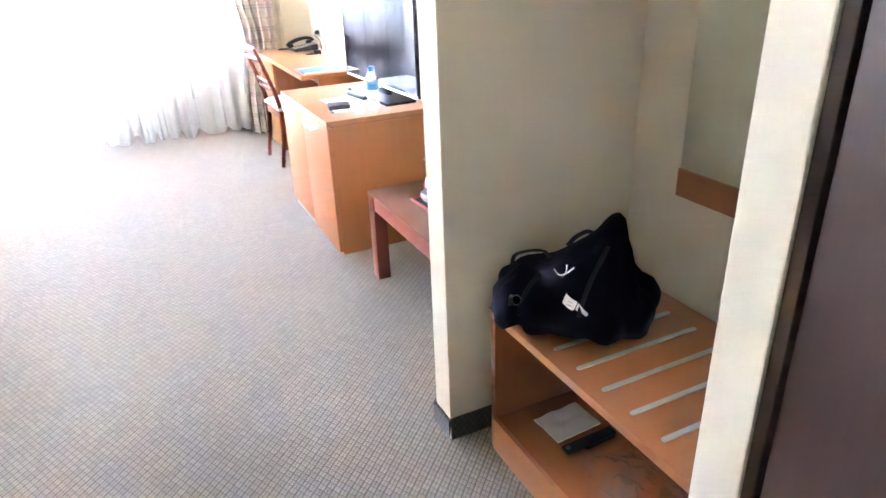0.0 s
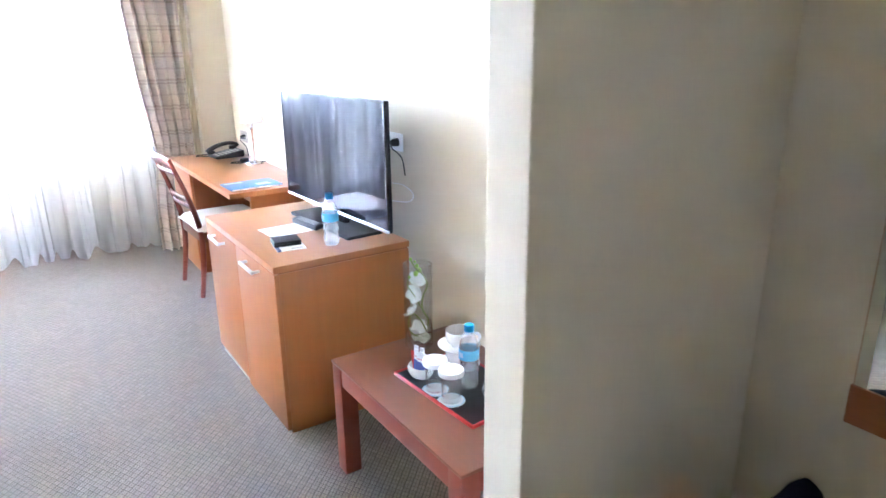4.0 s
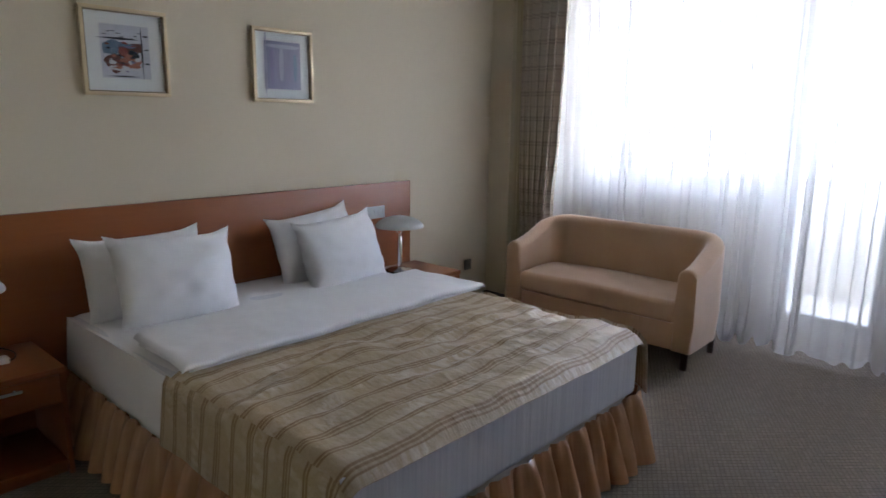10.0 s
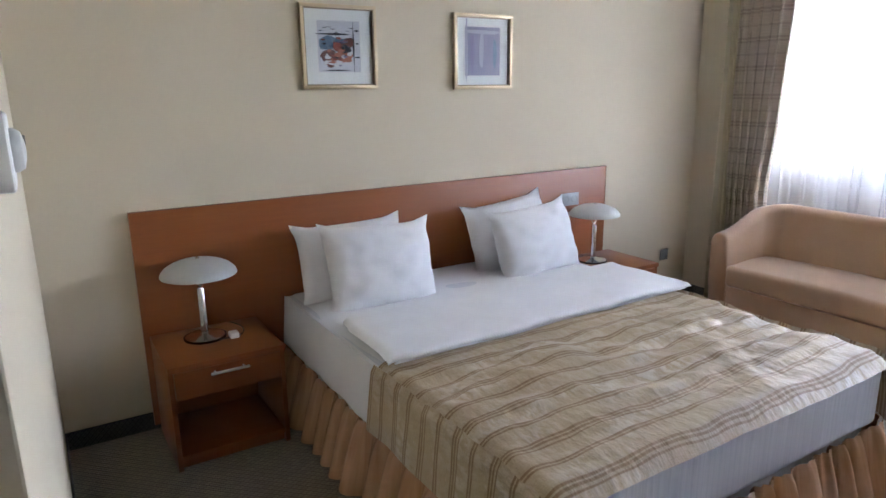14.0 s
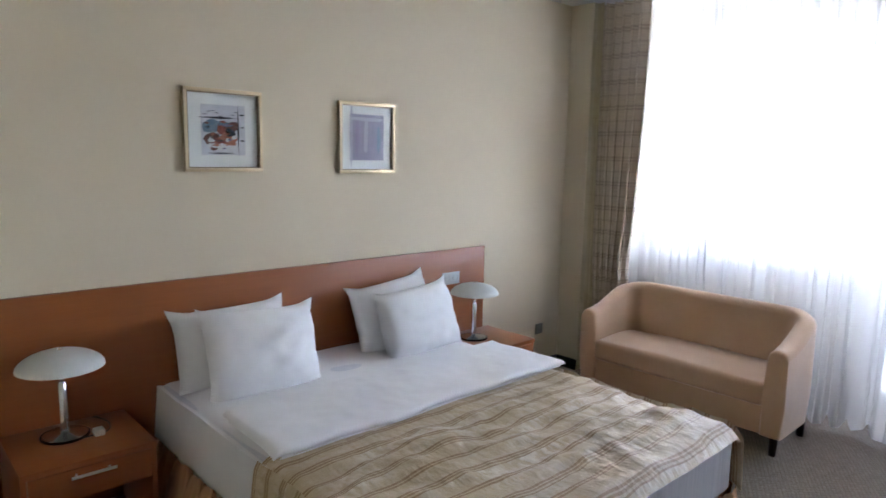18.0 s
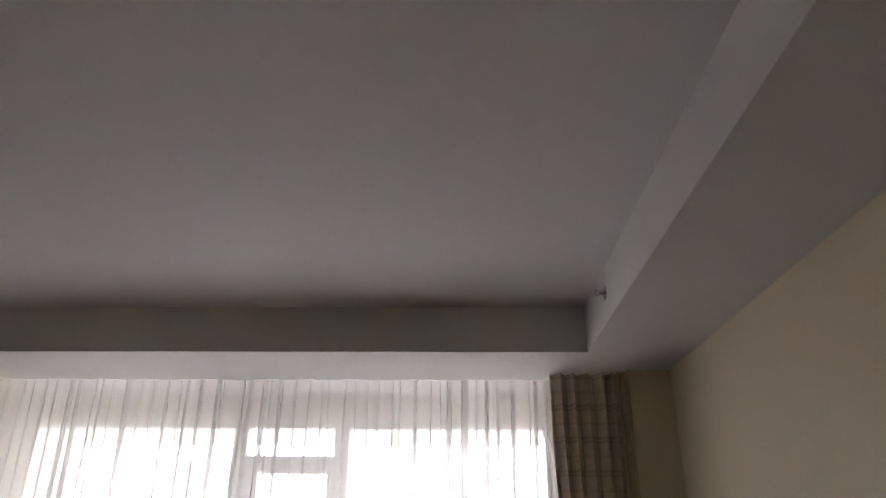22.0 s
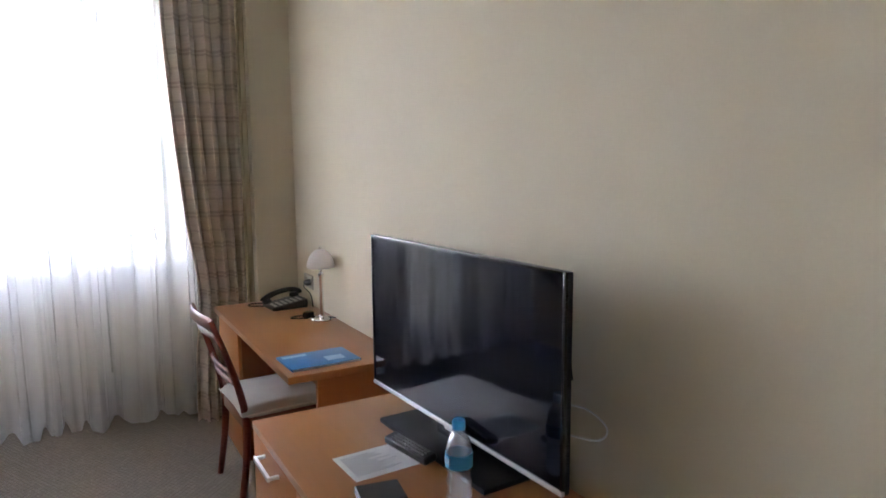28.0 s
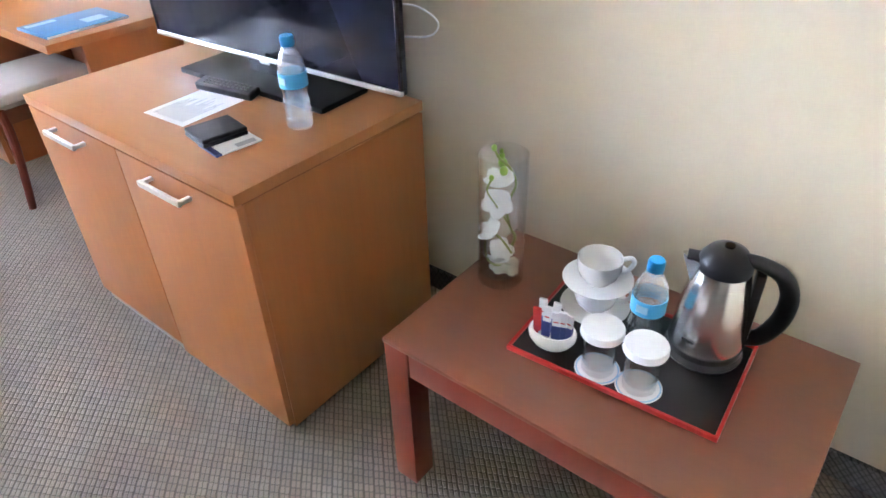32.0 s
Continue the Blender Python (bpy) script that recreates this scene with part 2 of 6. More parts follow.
def sheer_material(name, clear, tint=(0.93, 0.94, 0.96)):
    """Thin voile: part of the light goes straight through the weave, the rest is scattered."""
    m, t, n, s = nodes_of(name)
    n.remove(s)
    a, b, c = n.new("ShaderNodeBsdfTransparent"), n.new("ShaderNodeBsdfTranslucent"), n.new("ShaderNodeBsdfDiffuse")
    b.inputs["Color"].default_value = (*tint, 1)
    c.inputs["Color"].default_value = (*tint, 1)
    v = noisy(t, place(t, "UV", (16, 0.5, 1)), 1.0, 2)
    cloth, mix = n.new("ShaderNodeMixShader"), n.new("ShaderNodeMixShader")
    cloth.inputs[0].default_value = 0.38
    t.links.new(b.outputs[0], cloth.inputs[1])
    t.links.new(c.outputs[0], cloth.inputs[2])
    t.links.new(calc(t, "MULTIPLY_ADD", v, 0.16, clear - 0.08), mix.inputs[0])
    t.links.new(cloth.outputs[0], mix.inputs[1])
    t.links.new(a.outputs[0], mix.inputs[2])
    t.links.new(mix.outputs[0], n["Material Output"].inputs["Surface"])
    MATS[name] = m


surface("wall_paint", (0.595, 0.522, 0.382), (0.625, 0.55, 0.405), 0.75, 2.0, 140.0, 0.02)
surface("white_paint", (0.655, 0.648, 0.638), (0.68, 0.673, 0.663), 0.7, 2.0, 140.0, 0.02)
surface("outside_paint", (0.74, 0.73, 0.70), (0.80, 0.79, 0.76), 0.8, 1.5, 60.0, 0.1)
surface("pvc", (0.80, 0.81, 0.82), (0.84, 0.85, 0.86), 0.3, 3.0, 40.0, 0.0)
carpet_material("carpet", (0.092, 0.077, 0.059), (0.256, 0.213, 0.163), 1.0)
carpet_material("carpet_strip", (0.03, 0.032, 0.028), (0.105, 0.105, 0.092), 0.8, "UV")
wood("beech", (0.340, 0.120, 0.033), (0.422, 0.162, 0.048), 0.38, (22, 22, 1.2), (0, 0, 0), 0.08)
wood("beech_flat", (0.355, 0.138, 0.044), (0.425, 0.180, 0.062), 0.28, (14, 0.7, 14))
wood("cherry", (0.240, 0.071, 0.018), (0.310, 0.103, 0.027), 0.42, (22, 1.0, 22), (0, 0, 0), 0.05)
wood("cherry_upright", (0.240, 0.071, 0.018), (0.310, 0.103, 0.027), 0.42, (22, 22, 1.0), (0, 0, 0), 0.05)
wood("mahogany", (0.158, 0.052, 0.024), (0.192, 0.068, 0.032), 0.36, (14, 0.7, 14), (0, 0, 0), 0.12)
wood("mahogany_upright", (0.185, 0.038, 0.020), (0.225, 0.050, 0.026), 0.36, (22, 22, 1.0), (0, 0, 0), 0.12)
wood("bench_wood", (0.345, 0.122, 0.040), (0.415, 0.158, 0.055), 0.34, (1.2, 22, 22))
wood("dark_door", (0.028, 0.012, 0.008), (0.055, 0.024, 0.014), 0.35, (22, 22, 1.0))
surface("linen", (0.78, 0.785, 0.80), (0.85, 0.855, 0.865), 0.85, 5.0, 260.0, 0.12, 0.0, 0.2)
def mattress_material():
    m, t, n, s = nodes_of("mattress_cloth")
    rip = noisy(t, place(t, "Object", (38, 38, 2.5)), 1.0, 3)
    big = noisy(t, place(t), 5.0, 3)
    t.links.new(mixed(t, ramp(t, calc(t, "MULTIPLY_ADD", big, 0.4, calc(t, "MULTIPLY", rip, 0.6)), 0.3, 0.7), (0.66, 0.68, 0.73), (0.74, 0.76, 0.80)), s.inputs["Base Color"])
    c = t.nodes.new("ShaderNodeTexCoord")
    xyz = t.nodes.new("ShaderNodeSeparateXYZ")
    t.links.new(c.outputs["Object"], xyz.inputs[0])
    satin = calc(t, "MAXIMUM", stripe(t, xyz.outputs[1], 0.026, 0.0, 0.004, 0.002), calc(t, "MULTIPLY", stripe(t, xyz.outputs[1], 0.026, 0.012, 0.0015, 0.002), 0.6))
    t.links.new(calc(t, "MULTIPLY_ADD", satin, -0.25, 0.62), s.inputs["Roughness"])
    last = s.inputs["Base Color"].links[0].from_socket
    t.links.new(mixed(t, calc(t, "MULTIPLY", satin, 0.35), last, (0.55, 0.58, 0.64)), s.inputs["Base Color"])
    bumped(t, s, rip, 0.5, 0.006)
    MATS["mattress_cloth"] = m


mattress_material()
surface("suede", (0.48, 0.315, 0.20), (0.57, 0.385, 0.25), 0.9, 4.0, 160.0, 0.25, 0.0, 0.45)
surface("seat_cloth", (0.50, 0.46, 0.40), (0.59, 0.55, 0.49), 0.9, 6.0, 220.0, 0.25, 0.0, 0.2)
surface("bag_strap", (0.004, 0.004, 0.009), (0.007, 0.007, 0.013), 0.7, 9.0, 260.0, 0.3)
surface("bag_cloth", (0.0035, 0.0038, 0.012), (0.007, 0.007, 0.02), 0.9, 9.0, 260.0, 0.3, 0.0, 0.0, 0.0, 0.12)
plain("chrome", (0.72, 0.72, 0.73), 0.12, 1.0)
surface("steel", (0.66, 0.65, 0.63), (0.74, 0.73, 0.71), 0.21, 14.0, 300.0, 0.05, 1.0)
surface("satin_metal", (0.66, 0.67, 0.68), (0.74, 0.75, 0.76), 0.32, 8.0, 150.0, 0.03, 1.0)
surface("grey_metal", (0.40, 0.42, 0.41), (0.48, 0.50, 0.49), 0.5, 8.0, 150.0, 0.03, 0.3)
plain("black_plastic", (0.007, 0.007, 0.008), 0.36)
plain("gloss_black", (0.006, 0.006, 0.007), 0.12)
surface("stand_black", (0.006, 0.006, 0.007), (0.009, 0.009, 0.010), 0.5, 8.0, 150.0, 0.05, 0.0, 0.0, 0.0, 0.2)
surface("leather", (0.007, 0.007, 0.009), (0.014, 0.014, 0.016), 0.55, 20.0, 220.0, 0.5)
sm, st, sn, ss = nodes_of("dark_screen")
ss.inputs["Base Color"].default_value = (0.006, 0.006, 0.012, 1)
ss.inputs["IOR"].default_value = 1.28
st.links.new(calc(st, "MULTIPLY_ADD", ramp(st, noisy(st, place(st), 5.0, 4), 0.4, 0.8), 0.03, 0.050), ss.inputs["Roughness"])
MATS["screen"] = sm
plain("white_china", (0.80, 0.80, 0.78), 0.15)
plain("white_plastic", (0.74, 0.74, 0.72), 0.4)
plain("key_plastic", (0.42, 0.41, 0.37), 0.45)
plain("tray_black", (0.007, 0.007, 0.008), 0.42)
plain("taupe_plastic", (0.33, 0.30, 0.25), 0.4)
plain("grey_plastic", (0.16, 0.16, 0.15), 0.45)
surface("paper", (0.76, 0.76, 0.75), (0.82, 0.82, 0.81), 0.8, 8.0, 200.0, 0.1)
surface("glaze_shade", (0.50, 0.52, 0.50), (0.56, 0.58, 0.56), 0.35, 6.0, 60.0, 0.0)
plain("blue_cap", (0.02, 0.28, 0.62), 0.35)
plain("blue_label", (0.10, 0.45, 0.76), 0.4)
surface("blue_card", (0.03, 0.16, 0.40), (0.05, 0.22, 0.50), 0.4, 7.0, 60.0, 0.0)
plain("pale_blue", (0.32, 0.55, 0.75), 0.4)
plain("pale_ink", (0.42, 0.43, 0.45), 0.7)
plain("ink", (0.12, 0.12, 0.13), 0.6)
plain("dark_blue", (0.02, 0.035, 0.16), 0.4)
plain("red_lacquer", (0.42, 0.017, 0.013), 0.3)
plain("red_paper", (0.60, 0.04, 0.03), 0.5)
plain("blue_paper", (0.10, 0.13, 0.42), 0.5)
plain("gilt", (0.62, 0.50, 0.32), 0.35, 0.55)
surface("gilt_dark", (0.22, 0.17, 0.11), (0.30, 0.24, 0.16), 0.45, 9.0, 90.0, 0.1, 0.3)
surface("petal", (0.78, 0.79, 0.74), (0.86, 0.87, 0.82), 0.5, 20.0, 120.0, 0.1)
surface("pebble", (0.50, 0.48, 0.34), (0.66, 0.64, 0.50), 0.5, 20.0, 120.0, 0.1)
surface("stem", (0.20, 0.25, 0.04), (0.30, 0.34, 0.06), 0.45, 20.0, 100.0, 0.1)
surface("bud", (0.25, 0.42, 0.04), (0.36, 0.52, 0.08), 0.4, 20.0, 100.0, 0.1)
plain("brush_hair", (0.015, 0.015, 0.016), 0.8)
drape_material()
spread_material()
satin_material()
sheer_material("voile", 0.52, (0.77, 0.76, 0.75))
sheer_material("milk_glass", 0.08, (0.94, 0.93, 0.91))
sheer_material("plastic_film", 0.80, (0.9, 0.9, 0.92))

# mirror and window panes
mm, mt, mnodes, ms = nodes_of("mirror_glass")
ms.inputs["Base Color"].default_value = (0.80, 0.83, 0.78, 1)
ms.inputs["Metallic"].default_value = 1.0
ms.inputs["Roughness"].default_value = 0.01
MATS["mirror"] = mm


def thin_glass(name, tint, ior=1.45, rough=0.02, power=4.0, haze=0.0):
    """Thin clear glass: light goes straight through, with a gloss that grows at grazing angles."""
    m, t, n, s = nodes_of(name)
    n.remove(s)
    a, b, c = n.new("ShaderNodeBsdfTransparent"), n.new("ShaderNodeBsdfGlossy"), n.new("ShaderNodeMixShader")
    a.inputs["Color"].default_value = (*tint, 1)
    b.inputs["Roughness"].default_value = rough
    f = n.new("ShaderNodeLayerWeight")
    f.inputs["Blend"].default_value = 0.5
    base = ((ior - 1) / (ior + 1)) ** 2
    t.links.new(calc(t, "MULTIPLY_ADD", calc(t, "POWER", f.outputs["Facing"], power), 0.8 - base, base), c.inputs[0])
    clear = a.outputs[0]
    if haze:
        d, h = n.new("ShaderNodeBsdfTranslucent"), n.new("ShaderNodeMixShader")
        d.inputs["Color"].default_value = (0.92, 0.95, 0.97, 1)
        h.inputs[0].default_value = haze
        t.links.new(clear, h.inputs[1])
        t.links.new(d.outputs[0], h.inputs[2])
        clear = h.outputs[0]
    t.links.new(clear, c.inputs[1])
    t.links.new(b.outputs[0], c.inputs[2])
    t.links.new(c.outputs[0], n["Material Output"].inputs["Surface"])
    MATS[name] = m


thin_glass("pane", (0.95, 0.96, 0.96))
thin_glass("picture_glass", (0.98, 0.98, 0.98), 1.25)
thin_glass("bottle_plastic", (0.965, 0.985, 0.995), 1.5, 0.03, 1.5, 0.12)
thin_glass("glass", (0.990, 0.994, 0.992), 1.42, 0.02, 2.8, 0.03)


# ---- mesh helpers ----
def link(name, bm, mat, parent=None, label="", smooth=35, loc=None):
    me = bpy.data.meshes.new(name)
    bmesh.ops.recalc_face_normals(bm, faces=bm.faces)
    bm.to_mesh(me)
    bm.free()
    me.materials.append(MATS[mat])
    if smooth:
        for p in me.polygons:
            p.use_smooth = True
        me.set_sharp_from_angle(angle=radians(smooth))
    ob = new(name, me)
    if parent:
        ob.parent = parent
    if loc:
        ob.matrix_basis = loc
    if label:
        ob["label"] = label
    return ob


def part(name, bm, mat, parent, label="", smooth=35, loc=None):
    """One mesh object under a thing or under a part."""
    return link(name, bm, mat, parent, label, smooth, loc)


def thing(name, m, label, category, group=""):
    ob = new(name)
    ob.empty_display_size = 0.1
    ob.matrix_basis = m
    return tagged(ob, label, category, group)


def box(a, b, bevel=0.0, seg=2, bm=None):
    own = bmesh.new()
    r = bmesh.ops.create_cube(own, size=1.0)
    for v in own.verts:
        v.co = Vector([(a[i] + b[i]) / 2 + v.co[i] * (b[i] - a[i]) for i in range(3)])
    if bevel:
        bmesh.ops.bevel(own, geom=own.edges[:], offset=bevel, segments=seg, profile=0.6, affect="EDGES")
    if bm is None:
        return own
    return joined(bm, own)


def joined(bm, other, m=None):
    if m is not None:
        other.transform(m)
    me = bpy.data.meshes.new("tmp")
    other.to_mesh(me)
    other.free()
    bm.from_mesh(me)
    bpy.data.meshes.remove(me)
    return bm


def lathe(profile, n=32, m=None):
    """A turned body from (radius, height) pairs; a radius of 0 closes it."""
    bm = bmesh.new()
    rings = []
    for r, z in profile:
        if r <= 1e-6:
            rings.append([bm.verts.new((0, 0, z))])
        else:
            rings.append([bm.verts.new((r * math.cos(2 * math.pi * i / n), r * math.sin(2 * math.pi * i / n), z)) for i in range(n)])
    for a, b in zip(rings, rings[1:]):
        for i in range(n):
            j = (i + 1) % n
            if len(a) == 1 and len(b) == 1:
                break
            if len(a) == 1:
                bm.faces.new((a[0], b[j], b[i]))
            elif len(b) == 1:
                bm.faces.new((a[i], a[j], b[0]))
            else:
                bm.faces.new((a[i], a[j], b[j], b[i]))
    if m is not None:
        bm.transform(m)
    return bm


def tube(points, radius, n=10, flat=1.0, taper=None):
    """A round rod along points, with closed ends; flat squashes it sideways, taper gives a radius factor for each point."""
    bm = bmesh.new()
    pts = [Vector(p) for p in points]
    rings = []
    side = None
    for i, p in enumerate(pts):
        d = (pts[min(i + 1, len(pts) - 1)] - pts[max(i - 1, 0)]).normalized()
        if side is None:
            side = d.orthogonal().normalized()
        side = (side - d * side.dot(d)).normalized()
        up = d.cross(side)
        r = radius * (taper[i] if taper else 1.0)
        rings.append([bm.verts.new(p + side * r * math.cos(2 * math.pi * k / n) + up * r * flat * math.sin(2 * math.pi * k / n)) for k in range(n)])
    for a, b in zip(rings, rings[1:]):
        for k in range(n):
            bm.faces.new((a[k], a[(k + 1) % n], b[(k + 1) % n], b[k]))
    bm.faces.new(rings[0])
    bm.faces.new(rings[-1])
    return bm


def curve_points(pts, n=8):
    """Points of a smooth curve through the given ones."""
    p = [Vector(q) for q in pts]
    p = [p[0] * 2 - p[1]] + p + [p[-1] * 2 - p[-2]]
    out = []
    for a, b, c, d in zip(p, p[1:], p[2:], p[3:]):
        for i in range(n):
            s = i / n
            out.append(0.5 * ((2 * b) + (c - a) * s + (2 * a - 5 * b + 4 * c - d) * s * s + (3 * b - a - 3 * c + d) * s ** 3))
    out.append(p[-2])
    return out


def sheet(fn, nu, nv, thick=0.0, uv=None):
    """A cloth-like surface fn(u, v), with u and v from 0 to 1; uv(u, v) gives its pattern in metres."""
    bm = bmesh.new()
    layer = bm.loops.layers.uv.new("UVMap")
    at = {}
    rows = []
    for j in range(nv + 1):
        row = []
        for i in range(nu + 1):
            v = bm.verts.new(fn(i / nu, j / nv))
            at[v] = uv(i / nu, j / nv) if uv else (i / nu, j / nv)
            row.append(v)
        rows.append(row)
    for j in range(nv):
        for i in range(nu):
            f = bm.faces.new((rows[j][i], rows[j][i + 1], rows[j + 1][i + 1], rows[j + 1][i]))
            for lo in f.loops:
                lo[layer].uv = at[lo.vert]
    if thick:
        bmesh.ops.recalc_face_normals(bm, faces=bm.faces)
        bmesh.ops.solidify(bm, geom=bm.faces[:], thickness=thick)
    return bm


def cushion(sx, sy, sz, power=0.35, n=24, wrinkle=0.0, seed=0.0):
    """A stuffed rectangle: full in the middle, with thin edges and pinched corners."""
    bm = bmesh.new()
    top, low = [], []
    for j in range(n + 1):
        a, b = [], []
        for i in range(n + 1):
            x, y = 2 * i / n - 1, 2 * j / n - 1
            h = (max(0.0, 1 - abs(x) ** 2.6) * max(0.0, 1 - abs(y) ** 2.6)) ** power
            pinch = 1 - 0.05 * (1 - abs(y) ** 2) * abs(x) ** 3, 1 - 0.05 * (1 - abs(x) ** 2) * abs(y) ** 3
            px, py = x * sx / 2 * pinch[0], y * sy / 2 * pinch[1]
            w = wrinkle * noise.noise(Vector((px * 9 + seed, py * 9, seed))) * h
            a.append(bm.verts.new((px, py, h * sz / 2 + w)))
            edge = i in (0, n) or j in (0, n)
            b.append(a[-1] if edge else bm.verts.new((px, py, -h * sz / 2 + w)))
        top.append(a)
        low.append(b)
    for j in range(n):
        for i in range(n):
            bm.faces.new((top[j][i], top[j][i + 1], top[j + 1][i + 1], top[j + 1][i]))
            q = (low[j][i], low[j + 1][i], low[j + 1][i + 1], low[j][i + 1])
            if len(set(q)) == 4:
                bm.faces.new(q)
    return bm


def structure(name, bm, mat, label, category="", smooth=0):
    return tagged(link(name, bm, mat, None, "", smooth), label, category or name.split("_")[0], "", "structure")


# ---- the room ----
W, PIL, WIN, LOW, HIGH = 4.73, 4.34, 5.17, 2.808, 3.065
NIB, HALL, SOUTH, NICHE = 3.872, 2.39, 0.148, 4.566

structure("floor", box((-0.2, -3.4, -0.15), (W + 0.2, WIN + 0.2, 0)), "carpet", "grey-beige woven loop carpet over the whole floor", "floor")
structure("wall_west", box((-0.2, -0.1, -0.1), (0, WIN + 0.2, 3.2)), "wall_paint", "cream painted wall behind the bed", "wall")
structure("wall_east", box((W, -3.4, -0.1), (W + 0.2, WIN + 0.2, 3.2)), "wall_paint", "cream painted wall behind the television", "wall")
structure("wall_bathroom", box((-0.2, -0.1, -0.1), (HALL, SOUTH, 3.0), 0.004), "wall_paint", "cream painted partition with a thermostat at the corner", "wall")
structure("wall_hall", box((HALL - 0.15, -3.4, -0.1), (HALL, -0.1, 3.0)), "wall_paint", "cream painted wall of the entrance hall", "wall")
structure("wall_south", box((HALL - 0.15, -3.6, -0.1), (W + 0.2, -3.4, 3.2)), "wall_paint", "cream painted wall at the end of the hall", "wall")
structure("wall_nib", box((NIB, -0.05, -0.02), (W + 0.01, 0.056, 2.9), 0.004), "wall_paint", "cream painted nib wall beside the luggage niche", "wall")
structure("wall_niche_side", box((NIB, -1.12, -0.02), (W + 0.01, -1.027, 2.9), 0.004), "wall_paint", "cream painted side wall of the luggage niche", "wall")
structure("wall_niche_back", box((NICHE, -1.03, -0.02), (W + 0.01, -0.047, 2.9)), "wall_paint", "cream painted back wall of the luggage niche", "wall")
structure("pilaster_west", box((-0.01, PIL, -0.02), (0.20, WIN + 0.01, 2.9), 0.004), "wall_paint", "cream painted pilaster beside the window", "wall")
structure("pilaster_east", box((4.48, PIL, -0.02), (W + 0.01, WIN + 0.01, 2.9), 0.004), "wall_paint", "cream painted pilaster beside the window and desk", "wall")
bm = box((-0.2, WIN, -0.1), (1.93, WIN + 0.2, 0.98))
box((2.645, WIN, -0.1), (W + 0.2, WIN + 0.2, 0.98), bm=bm)
box((1.93, WIN, -0.1), (2.645, WIN + 0.2, 0.03), bm=bm)
box((-0.2, WIN, 0.98), (0.38, WIN + 0.2, 2.64), bm=bm)
box((4.13, WIN, 0.98), (W + 0.2, WIN + 0.2, 2.64), bm=bm)
box((-0.2, WIN, 2.64), (W + 0.2, WIN + 0.2, 3.2), bm=bm)
structure("wall_north", bm, "wall_paint", "cream painted window wall behind the curtains", "wall")

# ceiling with its sunken middle
RX0, RX1, RY0, RY1 = 0.487, 4.182, 0.56, 3.95
bm = box((-0.2, -3.6, LOW), (W + 0.2, RY0, 3.3))
box((-0.2, RY1, LOW), (W + 0.2, WIN + 0.2, 3.3), bm=bm)
box((-0.2, RY0, LOW), (RX0, RY1, 3.3), bm=bm)
box((RX1, RY0, LOW), (W + 0.2, RY1, 3.3), bm=bm)
box((RX0, RY0, HIGH), (RX1, RY1, 3.3), bm=bm)
structure("ceiling", bm, "white_paint", "white plaster ceiling with a shallow rectangular recess", "ceiling")


def skirting(name, a, b, normal, h=0.085):
    """A strip of carpet along the foot of a wall, from a to b."""
    a, b, nrm = Vector((*a, 0)), Vector((*b, 0)), Vector((*normal, 0))
    bm = bmesh.new()
    layer = bm.loops.layers.uv.new("UVMap")
    run = (b - a).length
    t = 0.008
    prof = [(t, 0.0), (t, h - 0.004), (t - 0.004, h), (0.0, h)]
    cols = [[bm.verts.new(p + nrm * o + Vector((0, 0, z))) for o, z in prof] for p in (a, b)]
    for k in range(3):
        f = bm.faces.new((cols[0][k], cols[1][k], cols[1][k + 1], cols[0][k + 1]))
        for lo, uv in zip(f.loops, ((0, prof[k][1]), (run, prof[k][1]), (run, prof[k + 1][1]), (0, prof[k + 1][1]))):
            lo[layer].uv = uv
    bm.faces.new([c for c in cols[0]])
    bm.faces.new([c for c in reversed(cols[1])])
    return structure(name, bm, "carpet_strip", "dark carpet strip along the foot of the wall", "baseboard")


skirting("baseboard_west", (0, SOUTH), (0, PIL), (1, 0))
skirting("baseboard_bathroom", (0.008, SOUTH), (HALL, SOUTH), (0, 1))
skirting("baseboard_hall", (HALL, -3.4), (HALL, SOUTH), (1, 0))
skirting("baseboard_east", (W, 0.064), (W, PIL), (-1, 0))
skirting("baseboard_nib_north", (NIB, 0.056), (W - 0.008, 0.056), (0, 1))
skirting("baseboard_nib_end", (NIB, -0.058), (NIB, 0.064), (-1, 0))
skirting("baseboard_nib_south", (NIB, -0.05), (NICHE - 0.008, -0.05), (0, -1))
skirting("baseboard_niche", (NICHE, -1.027), (NICHE, -0.058), (-1, 0))
skirting("baseboard_pilaster_west", (0.008, PIL), (0.20, PIL), (0, -1))
skirting("baseboard_pilaster_east", (4.48, PIL), (W - 0.008, PIL), (0, -1))
skirting("baseboard_north", (0.20, WIN), (1.93, WIN), (0, -1))
skirting("baseboard_north_east", (2.645, WIN), (4.48, WIN), (0, -1))

# dark wardrobe door in the hall
structure("door_trim", box((3.877, -1.143, 0), (3.917, -1.1205, 2.35), 0.003), "dark_door", "dark wooden trim beside the wardrobe", "trim")
door = thing("wardrobe", pose(3.882, -2.24, 0), "dark brown wooden wardrobe front in the entrance hall", "wardrobe")
part("door_panel", box((0.0, -0.02, 0.02), (0.03, 1.09, 2.3), 0.003), "dark_door", door)
part("door_panel", box((0.0, -1.15, 0.02), (0.03, -0.03, 2.3), 0.003), "dark_door", door)
part("carcass", box((0.035, -1.15, 0), (0.55, 1.09, 2.35), 0.003), "dark_door", door)
part("handle", tube([(-0.03, -0.1, 0.9), (-0.03, -0.1, 1.2)], 0.008), "satin_metal", door)


